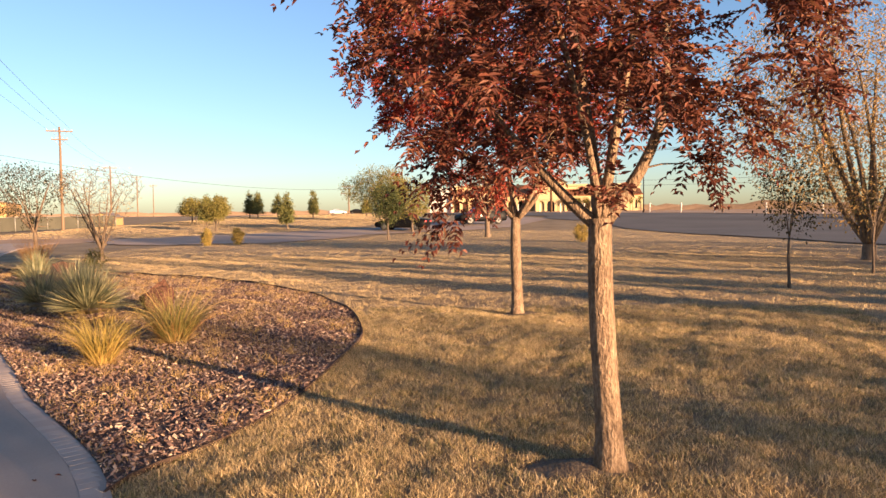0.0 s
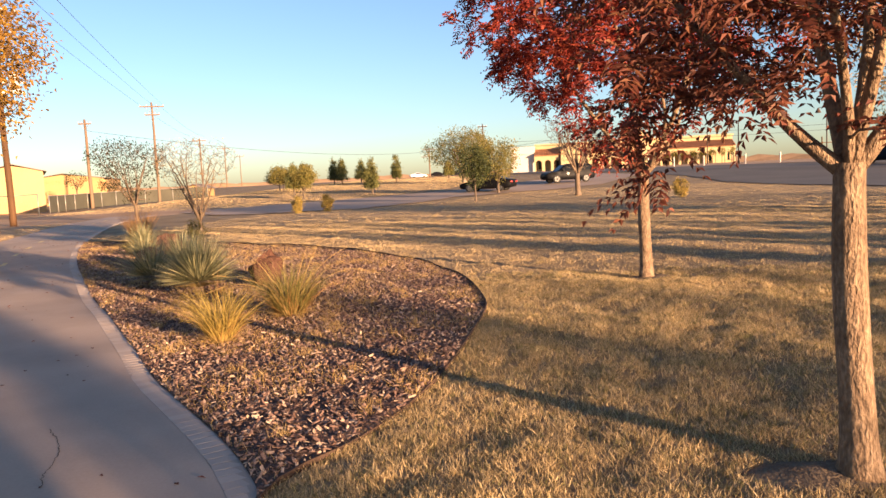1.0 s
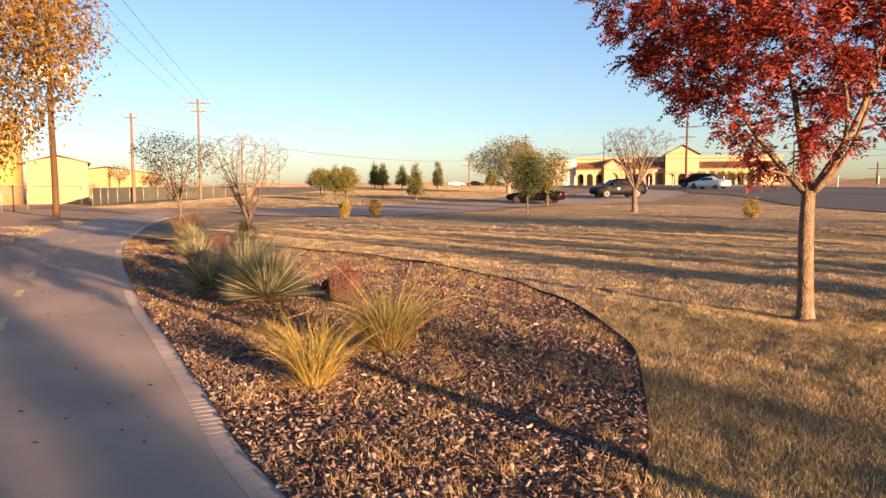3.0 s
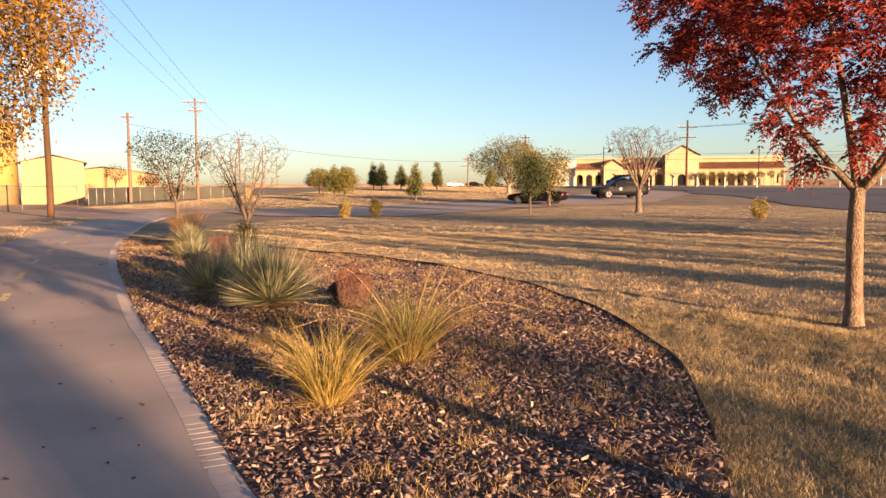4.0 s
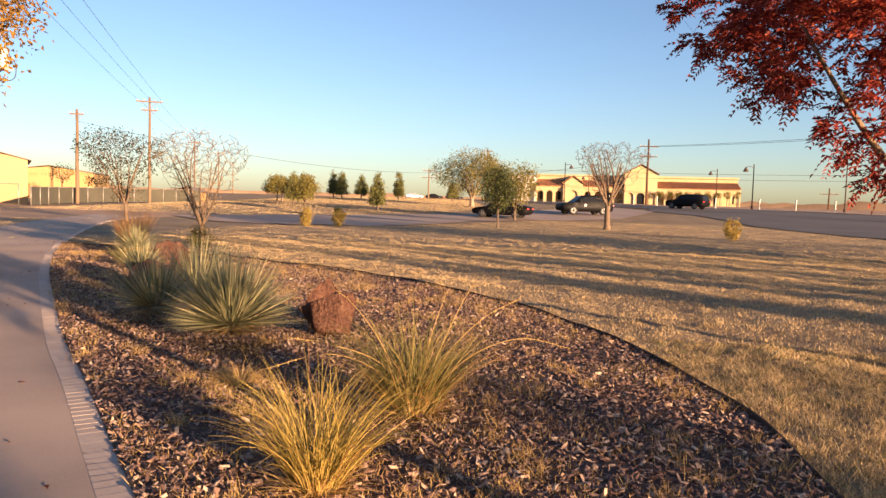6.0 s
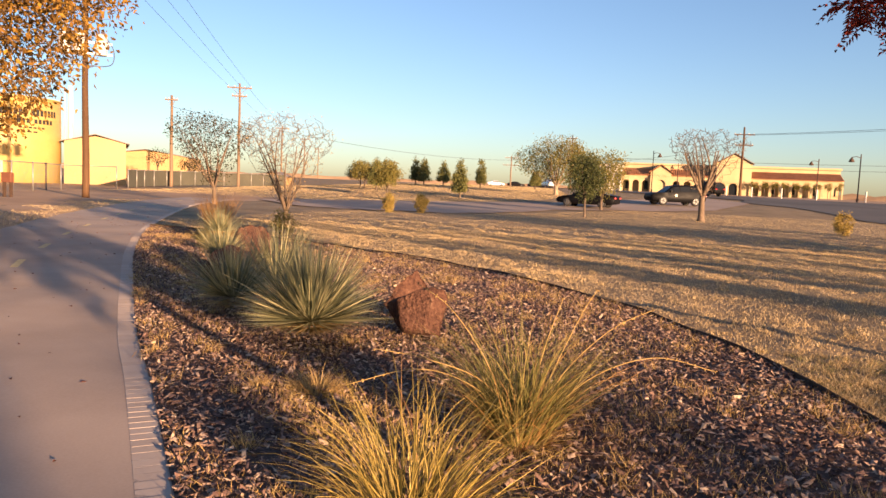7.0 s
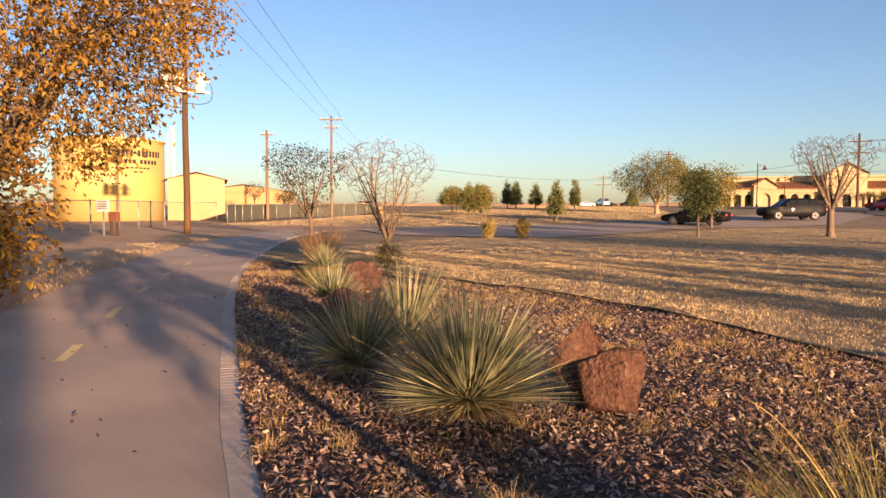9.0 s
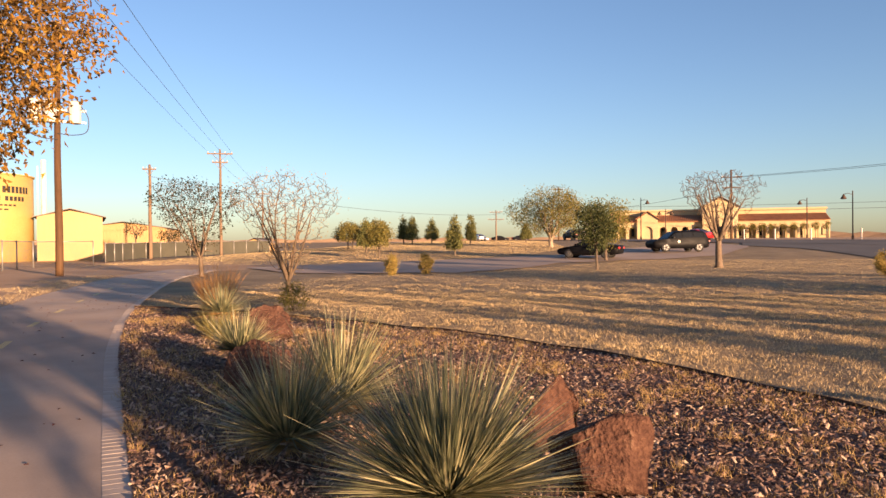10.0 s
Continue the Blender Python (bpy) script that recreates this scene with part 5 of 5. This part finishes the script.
    t = Mesh()
    for s in (-1, 1):
        t.tube([(0, s * 0.115, 0), (0, s * 0.128, 0)], [rad * 0.68, rad * 0.62], 20)
        for k in range(5):
            a = 2 * math.pi * k / 5
            t.tube([(0, s * 0.13, 0), (rad * 0.6 * math.cos(a), s * 0.134, rad * 0.6 * math.sin(a))], [0.04, 0.03], 4)
    out["rim"] = t.data("rim", M_RIM)
    for nm, mt, x, dx in (("headlight", M_LAMP_W, st[-3][0] + 0.28, 0.16), ("tail_light", M_LAMP_R, st[0][0] + 0.03, 0.08)):
        t = Mesh()
        z = st[-2][2] - 0.10 if nm == "headlight" else st[1][2] - 0.16
        t.box(-dx, dx, -0.17, 0.17, -0.07, 0.07, c=0.03)
        out[nm] = (t.data(nm, mt), x, z)
    out["size"] = (L, W, base, rad)
    return out


def car(name, at, heading, meshes, label, category, emblem=False, z=None):
    c = empty(name, pose(at[0], at[1], float(ground_z(*at)) + 0.06 if z is None else z, 0, 0, heading), label, category)
    part("body", meshes["body"], c)
    for pane in meshes["windows"]:
        part("window", pane, c)
    L, W, base, rad = meshes["size"]
    for x in (-base / 2, base / 2):
        for s in (-1, 1):
            w = part("wheel", meshes["tyre"], c, m=pose(x, s * (W - 0.13), rad))
            part("rim", meshes["rim"], w, "bright alloy rim")
    for nm in ("headlight", "tail_light"):
        me, x, zz = meshes[nm]
        for s in (-1, 1):
            part(nm, me, c, m=pose(x, s * W * 0.66, zz))
    q = Mesh()
    q.box(L / 2 - 0.10, L / 2 - 0.02, -0.55, 0.55, 0.42, 0.58, c=0.02)
    part("grille", q.data("grille", M_BLACK), c)
    for s in (-1, 1):
        q = Mesh()
        q.box(0.72, 0.9, s * (W + 0.02) - 0.09, s * (W + 0.02) + 0.09, 1.0 if W < 0.95 else 1.14, 1.12 if W < 0.95 else 1.3, c=0.03)
        part("mirror", q.data("mirror", M_CAR_BLACK), c)
    if emblem:
        for s in (-1, 1):
            q = Mesh()
            pts = [(0.35 + 0.16 * math.cos(k * math.pi / 5) * (1 if k % 2 == 0 else 0.6), s * (W + 0.022), 0.86 + 0.16 * math.sin(k * math.pi / 5) * (1 if k % 2 == 0 else 0.6)) for k in range(10)]
            q.add(pts, [tuple(range(10)) if s < 0 else tuple(reversed(range(10)))])
            part("door_emblem", q.data("door_emblem", M_WHITE), c, "plain white emblem on the door")
    return c


SUV_BLACK, SEDAN_BLACK = car_meshes("suv", M_CAR_BLACK), car_meshes("sedan", M_CAR_BLACK)
car("sedan", (-5.75, 65.3), 163, SEDAN_BLACK, "black sedan parked on the drive", "car")
car("suv", (1.35, 72.0), 202, SUV_BLACK, "black suv with a white door emblem parked on the drive", "car", emblem=True)
CAR_A = car("suv", (60, 57), 140, car_meshes("suv", M_CAR_BLUE), "dark blue suv driving along the road", "car")
CAR_B = car("sedan", (66, 52), 140, car_meshes("sedan", M_CAR_WHITE), "white sedan driving along the road", "car")
CAR_C = car("suv", (80, 42), 140, SUV_BLACK, "dark suv driving away along the road", "car")
CAR_D = car("sedan", (100, 27), 140, car_meshes("sedan", M_CAR_RED), "red car driving along the road", "car")
for at, mt, h in (((-37, 205), M_CAR_WHITE, 20), ((-31.5, 206), M_CAR_BLACK, 10), ((-26, 207), M_CAR_BLUE, 15)):
    car("parked_car", at, h, car_meshes("sedan", mt), "car parked far beyond the dry grass", "car")

# ---- unseen trees added behind the walk to throw long shadows over lawn and path ----
def lane(p, q):
    """A spot by its place across (p) and up (q) the run of the shadows."""
    return 0.643 * p + 0.766 * q, 0.766 * p - 0.643 * q


kinds = [
    leafy_tree("sparse_tree", lane(6.3, 14.5), 71, "unseen slim tree with thin autumn leaves, added to shade the lawn", "tree", 3.6, 1.2, 0.06, 0.05, 0.25, 1.15, 2.4, M_BARK_DARK, M_MAROON, 70, 14, 0.09, 0.13, limbs=5, twig=0.01, least=0.004, group="trees behind the lawn"),
    leafy_tree("sparse_tree", lane(8.6, 22.0), 72, "unseen broad low tree with autumn leaves, added to dapple the lawn with shade", "tree", 4.0, 1.0, 0.09, 0.07, 1.5, 1.5, 2.5, M_BARK_DARK, M_MAROON, 130, 8, 0.11, 0.2, limbs=7, twig=0.012, least=0.004, group="trees behind the lawn"),
    leafy_tree("sparse_tree", lane(17.0, 19.0), 73, "unseen tall thin-leaved tree, added to cast a shadow band on the lawn", "tree", 5.0, 1.5, 0.1, 0.08, 0.29, 1.75, 3.2, M_BARK_DARK, M_MAROON, 110, 14, 0.12, 0.16, limbs=6, twig=0.014, least=0.005, group="trees behind the lawn")]
r = rng(17)
kinds.append(leafy_tree("sparse_tree", lane(13.0, 21.0), 74, "unseen tall slim thin-leaved tree, added to cast a long narrow shadow", "tree", 8.6, 1.8, 0.10, 0.07, 0.2, 3.3, 5.2, M_BARK_DARK, M_MAROON, 130, 12, 0.12, 0.12, limbs=6, twig=0.014, least=0.005, group="trees behind the lawn"))
kinds.append(leafy_tree("sparse_tree", lane(6.1, 23.0), 75, "unseen broad tree with thin autumn leaves, added to shade the bed", "tree", 4.9, 1.4, 0.1, 0.08, 1.4, 1.6, 3.2, M_BARK_DARK, M_MAROON, 120, 9, 0.12, 0.2, limbs=7, twig=0.012, least=0.004, group="trees behind the lawn"))
# places chosen for where their shade falls, not for trees known there
spots = [(6.6, 24.0, 1), (12.6, 16.5, 1), (4.5, 24.6, 1), (5.7, 21.5, 1), (8.3, 24.5, 4), (2.2, 21.0, 3), (2.5, 22.5, 3), (1.25, 20.0, 3), (1.55, 23.0, 3), (-1.6, 15.0, 1), (-3.4, 18.0, 1)]
spots += [(8.2 + 1.3 * k + r.uniform(-0.45, 0.45), 15.5 + r.uniform(0, 10) + (6 if k > 13 else 0), (0, 2, 0, 2, 2)[k % 5]) for k in range(30) if k not in (0, 1, 3, 5, 8)]
spots += [(13.5 + 1.55 * k + r.uniform(-0.6, 0.6), 19 + r.uniform(0, 9), 3) for k in range(17)]
for k, (p, q, kind) in enumerate(spots):
    x, y = lane(p, q)
    copy_thing(kinds[kind], pose(x, y, float(ground_z(x, y)), 0, 0, 67 * k))

# ---- kerb pavers, mulch and grass ----
kerb = empty("kerb", pose(0, 0, 0), "band of pale brick pavers between path and mulch", "kerb", kind="structure")
ks, kat = along(KERB_LINE, 0, 0)
inner_at = lambda q: (kat(q), kat(q + 0.02) - kat(q))
paver = Mesh()
paver.box(-0.0496, 0.0496, -0.08, 0.08, -0.05, 0.0, c=0.0012)
paver_mesh = paver.data("paver", M_KERB)
s_near = ks[int(np.argmin(np.linalg.norm(KERB_LINE - np.array([-1.5, 3.5]), axis=1)))]
r = rng(77)
rest = Mesh()
s = 0.2
count = 0
while s < ks[-1] - 0.2:
    p, t = inner_at(s)
    t = t / np.linalg.norm(t)
    nrm = np.array([t[1], -t[0]])
    c = p + nrm * 0.081
    z = float(ground_z(*c)) + 0.027 + r.normal(0, 0.0002)
    mtx = pose(c[0], c[1], z, r.normal(0, 0.07), r.normal(0, 0.07), math.degrees(math.atan2(t[1], t[0])) + r.normal(0, 0.6))
    if s >= s_near and count < 290:
        part("paver", paver_mesh, kerb, m=mtx)
        count += 1
    else:
        rest.add([mtx @ Vector(v) for v in paver.v], paver.f)
    s += 0.1005
tagged(part("far_pavers", rest.data("far_pavers", M_KERB), kerb), kind="stuff")
bedding = ribbon("kerb_bedding", KERB_LINE, kerb_inner, 240, 1, 0.0258, M_JOINT, "dark joint sand under the kerb pavers", "kerb")

# bark chips over the bed
r = rng(5)
bx, by = r.uniform(-16, -1, 400000), r.uniform(4.4, 24, 400000)
ok = inside(BED_POLY, bx, by)
bx, by = bx[ok], by[ok]
far = np.hypot(bx + 3.5, by - 8)
keep = r.random(len(bx)) < np.clip(1.25 - far / 16, 0.25, 1)
bx, by, far = bx[keep], by[keep], far[keep]
n = len(bx)
L = 0.011 + 0.05 * r.random(n) ** 1.8
W = L * r.uniform(0.25, 0.65, n)
a, tilt = r.uniform(0, 2 * math.pi, n), r.normal(0, 0.42, n)
d = np.column_stack([np.cos(a) * np.cos(tilt), np.sin(a) * np.cos(tilt), np.sin(tilt)])
roll = r.normal(0, 0.5, n)
sd = np.column_stack([-np.sin(a) * np.cos(roll), np.cos(a) * np.cos(roll), np.sin(roll)])
c = np.column_stack([bx, by, ground_z(bx, by) + 0.036 + 0.02 * r.random(n)])
bendz = np.column_stack([np.zeros(n), np.zeros(n), W * 0.25])
v = np.stack([c - d * L[:, None] / 2 - sd * W[:, None] * 0.4, c + d * L[:, None] / 2 - sd * W[:, None] * 0.5, c + d * L[:, None] / 2 + sd * W[:, None] * 0.35, c - d * L[:, None] / 2 + sd * W[:, None] * 0.5, c + bendz], 1).reshape(-1, 3)
k = np.arange(n) * 5
f = np.concatenate([np.column_stack([k + i, k + (i + 1) % 4, k + 4]) for i in range(4)])
whole("bark_chips", np_mesh("bark_chips", v, f, M_CHIP), "loose brown bark chips covering the planting bed", "mulch", "stuff")


def lawn_blades(name, x, y, height, width, seed, material, label, category="grass", lean=0.8, dz=0.0):
    r = rng(seed)
    n = len(x)
    a, b = r.uniform(0, 2 * math.pi, n), r.uniform(0, 2 * math.pi, n)
    h = height * r.uniform(0.5, 1.35, n)
    w = width * r.uniform(0.6, 1.4, n)
    tip = np.column_stack([np.cos(b), np.sin(b)]) * (h * lean * r.uniform(0, 1.6, n))[:, None]
    z = ground_z(x, y) + dz
    s = np.column_stack([np.cos(a), np.sin(a)]) * w[:, None] / 2
    xy = np.column_stack([x, y])
    v = np.stack([np.column_stack([xy - s, z - 0.005]), np.column_stack([xy + s, z - 0.005]), np.column_stack([xy + tip, z + h])], 1).reshape(-1, 3)
    return whole(name, np_mesh(name, v, np.arange(n * 3).reshape(-1, 3), material), label, category, "stuff")


def scatter(seed, n, x0, x1, y0, y1, test):
    r = rng(seed)
    x, y = r.uniform(x0, x1, n), r.uniform(y0, y1, n)
    # uneven, tufty cover
    t = 0.5 + 0.5 * np.sin(2.3 * x + 1.7 * np.sin(1.9 * y)) * np.sin(2.1 * y + 1.3 * np.sin(2.7 * x))
    ok = test(x, y) & (r.random(n) < 0.55 + 0.45 * t)
    return x[ok], y[ok]


def tufted(seed, tufts, each, spread, x0, x1, y0, y1, test):
    """Blades gathered in tufts, thicker in some patches than in others."""
    r = rng(seed)
    x, y = r.uniform(x0, x1, tufts), r.uniform(y0, y1, tufts)
    t = 0.5 + 0.5 * np.sin(1.3 * x + 1.7 * np.sin(0.9 * y) + 2) * np.sin(1.1 * y + 1.3 * np.sin(1.4 * x))
    ok = r.random(tufts) < 0.25 + 0.75 * t
    x, y = np.repeat(x[ok], each), np.repeat(y[ok], each)
    x, y = x + r.normal(0, spread, len(x)), y + r.normal(0, spread, len(y))
    ok = test(x, y)
    return x[ok], y[ok]


LAWN_BLOCK = np.concatenate([BED_POLY[:1], BED_OUTER, bed_inner[::-1]])
path_poly = np.concatenate([path_left, kerb_inner[::-1]])


def on_lawn(x, y):
    bare = (np.hypot(x - 1.13, y - 5.13) < 0.16) | (np.hypot((x - 0.82) / 1.25, y - 5.1) < 0.2) | (np.hypot(x - 1.03, y - 12.65) < 0.3)
    return ~bare & ~inside(LAWN_BLOCK, x, y) & ~inside(path_poly, x, y) & (x > np.interp(y, KERB_LINE[:, 1], KERB_LINE[:, 0]))


x, y = scatter(91, 420000, -2.5, 5.5, 1.2, 12.5, on_lawn)
lawn_blades("lawn_grass", x, y, 0.032, 0.006, 92, M_GRASS, "short dormant straw-coloured lawn grass with green tinges", lean=0.9)
x, y = tufted(191, 15000, 22, 0.03, -2.5, 6.5, 1.2, 13.5, on_lawn)
lawn_blades("lawn_tufts", x, y, 0.044, 0.0055, 192, M_GRASS, "raised tufts of dry straw-coloured lawn grass", lean=1.15)
x, y = tufted(193, 7000, 20, 0.05, -2.5, 6.5, 2.2, 13.5, on_lawn)
lawn_blades("green_lawn_tufts", x, y, 0.036, 0.005, 194, M_LAWN_GREEN, "olive green tinges of living grass in the dormant lawn", lean=1.2)
x, y = tufted(195, 5000, 18, 0.05, -15, 14, 12.5, 34, on_lawn)
lawn_blades("lawn_tufts", x, y, 0.055, 0.009, 196, M_GRASS, "raised tufts of dry lawn grass farther off", lean=0.95)
x, y = scatter(89, 330000, -1, 16, -8, 9.5, lambda x, y: on_lawn(x, y) & ((y < 1.3) | (x > 5.4)))
lawn_blades("lawn_grass", x, y, 0.034, 0.009, 90, M_GRASS, "dry straw-coloured lawn grass behind the trees")
x, y = scatter(93, 600000, -17, 12, 9, 30, lambda x, y: on_lawn(x, y) & ((y > 12) | (x > 5)))
lawn_blades("lawn_grass", x, y, 0.029, 0.0068, 94, M_GRASS, "dry straw-coloured lawn grass farther off")
x, y = scatter(95, 330000, -28, 40, 26, 64, lambda x, y: on_lawn(x, y) & (x > np.interp(y, [26, 42, 52, 60], [-18, -17, -8, -4])) & (x < np.interp(y, [30, 38, 50, 70], [19, 18, 16, 13])))
lawn_blades("lawn_grass", x, y, 0.03, 0.013, 96, M_GRASS, "dry tan lawn grass towards the drive")
x, y = scatter(97, 200000, -45, 6, 56, 125, lambda x, y: (x < np.interp(y, [56, 66, 70, 80, 115, 138], [-25, -16, -11, -8, -13, -25])) & (x > -44))
lawn_blades("lawn_grass", x, y, 0.06, 0.035, 98, M_GRASS, "dry tan grass slope beyond the drive")
# wisps of dry grass among the mulch, and a verge left of the path
x, y = scatter(99, 200000, -16, -1, 4.7, 24, lambda x, y: inside(BED_POLY, x, y) & (np.sin(1.9 * x + 2.2 * np.sin(1.3 * y)) * np.sin(1.6 * y + x) > -0.05))
lawn_blades("dry_wisps", x, y, 0.05, 0.006, 100, M_STRAW, "wisps of dry grass growing through the mulch", lean=1.0, dz=0.03)
r = rng(103)
tx, ty = scatter(104, 900, -14, -1.3, 5.0, 22, lambda x, y: inside(BED_POLY, x, y))
tx, ty = np.repeat(tx, 44) + r.normal(0, 0.045, len(tx) * 44), np.repeat(ty, 44) + r.normal(0, 0.045, len(ty) * 44)
lawn_blades("dry_tufts", tx, ty, 0.085, 0.0042, 105, M_STRAW, "small tufts of dry straw grass in the mulch", lean=0.9, dz=0.03)
left_edge = lambda y: np.interp(y, path_left[:, 1], path_left[:, 0])
x, y = scatter(101, 90000, -30, -8, 8, 40, lambda x, y: (x < left_edge(y) - 0.02) & (x > left_edge(y) - 2.2 - np.sin(y * 1.3)))
lawn_blades("verge_grass", x, y, 0.075, 0.013, 102, M_GRASS, "dry grass verge along the path")

# fallen leaves on the path, and a crack
r = rng(55)
q = r.uniform(ks[0] + 8, ks[-1] - 8, 260)
w = r.uniform(0.05, PATH_WIDTH - 0.1, 260)
base = np.array([kat(s) for s in q])
tan = np.array([kat(s + 0.05) - kat(s) for s in q])
tan /= np.linalg.norm(tan, axis=1)[:, None]
xy = base + np.column_stack([-tan[:, 1], tan[:, 0]]) * w[:, None]
p = np.column_stack([xy, ground_z(xy[:, 0], xy[:, 1]) + 0.03])
dirs = r.normal(0, 1, (260, 3)) * np.array([1, 1, 0.15])
v, f = leaflets(p, dirs, np.tile([0, 0, 1.0], (260, 1)) + r.normal(0, 0.3, (260, 3)), r.uniform(0.03, 0.065, 260), r.uniform(0.016, 0.034, 260), fold=0.3)
v[:, 2] = np.maximum(v[:, 2], ground_z(v[:, 0], v[:, 1]) + 0.028)
whole("fallen_leaves", np_mesh("fallen_leaves", v, f, M_MAROON), "small dry brown leaves fallen on the path", "leaves", "stuff")

# worn soil round the foot of the lawn trees
for k, (sx, sy, rad) in enumerate(((0.95, 5.1, 0.34), (1.03, 12.65, 0.45))):
    a = np.linspace(0, 2 * math.pi, 40, endpoint=False)
    v, f = [(sx, sy, float(ground_z(sx, sy)) + 0.006)], []
    for ring in (0.35, 0.7, 1.0):
        for t in a:
            q = rad * ring * (1 + 0.16 * math.sin(3 * t + k) + 0.1 * math.sin(7 * t))
            px, py = sx + 1.15 * q * math.cos(t), sy + 0.8 * q * math.sin(t)
            v.append((px, py, float(ground_z(px, py)) + (0.008 if ring < 0.9 else -0.004)))
    n = len(a)
    f += [(0, 1 + i, 1 + (i + 1) % n) for i in range(n)]
    for g in (0, 1):
        f += [(1 + g * n + i, 1 + (g + 1) * n + i, 1 + (g + 1) * n + (i + 1) % n, 1 + g * n + (i + 1) % n) for i in range(n)]
    m = Mesh()
    m.add(v, f)
    whole("bare_soil", m.data("bare_soil", M_HOLLOW, True), "patch of dark bare soil at the foot of a tree", "soil", "structure")

# a crack across the near slab
line = spline([(-3.95, 5.81), (-3.66, 5.52), (-3.5, 5.27), (-3.42, 5.07), (-3.28, 4.84)], 0.03)
r = rng(12)
line = line + r.normal(0, 0.006, line.shape)
w = 0.003 + 0.005 * r.random(len(line))
t = np.gradient(line, axis=0)
t /= np.linalg.norm(t, axis=1)[:, None]
nrm = np.column_stack([-t[:, 1], t[:, 0]])
xy = np.stack([line - nrm * w[:, None] / 2, line + nrm * w[:, None] / 2], 1).reshape(-1, 2)
k = np.arange(len(line) - 1) * 2
v = np.column_stack([xy, ground_z(xy[:, 0], xy[:, 1]) + 0.0285])
whole("path_crack", np_mesh("path_crack", v, np.column_stack([k, k + 1, k + 3, k + 2]), M_BARK_DARK), "thin dark crack in the concrete path", "crack", "structure")


# ---- motion ----
def road_rows(knots, side):
    line = offset(ROAD, side)
    s = np.concatenate([[0], np.cumsum(np.linalg.norm(np.diff(ROAD, axis=0), axis=1))])
    zero = np.interp(75, ROAD[::-1, 0][ROAD[::-1, 0].argsort()], s[::-1][ROAD[::-1, 0].argsort()])
    ts, qs = zip(*knots)
    rows = []
    for t in np.arange(0, 10.01, 0.4):
        q = np.interp(t, ts, qs) + zero
        x, y = np.interp(q, s, line[:, 0]), np.interp(q, s, line[:, 1])
        dx, dy = np.interp(q + 1, s, line[:, 0]) - np.interp(q - 1, s, line[:, 0]), np.interp(q + 1, s, line[:, 1]) - np.interp(q - 1, s, line[:, 1])
        rows.append((round(float(t), 2), pose(x, y, float(ground_z(x, y)) + 0.075, 0, 0, math.degrees(math.atan2(dy, dx)))))
    return rows


def motions():
    walk(CAR_A, road_rows([(0, 40.5), (1.2, 57.3), (1.6, 62.2), (2.0, 68.9), (2.6, 76.3), (3.2, 85), (10, 185)], -1.8))
    walk(CAR_B, road_rows([(0, 32), (1.6, 57.5), (2.0, 64.1), (2.6, 73.2), (3.2, 80.8), (10, 172)], 1.5))
    walk(CAR_C, road_rows([(0, -20), (4.8, 61.6), (5.2, 67.7), (6.3, 81.1), (6.7, 85.4), (7.8, 97.8), (8.4, 103.9), (10, 120)], -0.5))
    walk(CAR_D, road_rows([(0, -44), (6.5, 45), (9.0, 79.3), (9.5, 83.2), (10, 88)], 1.0))


motions()
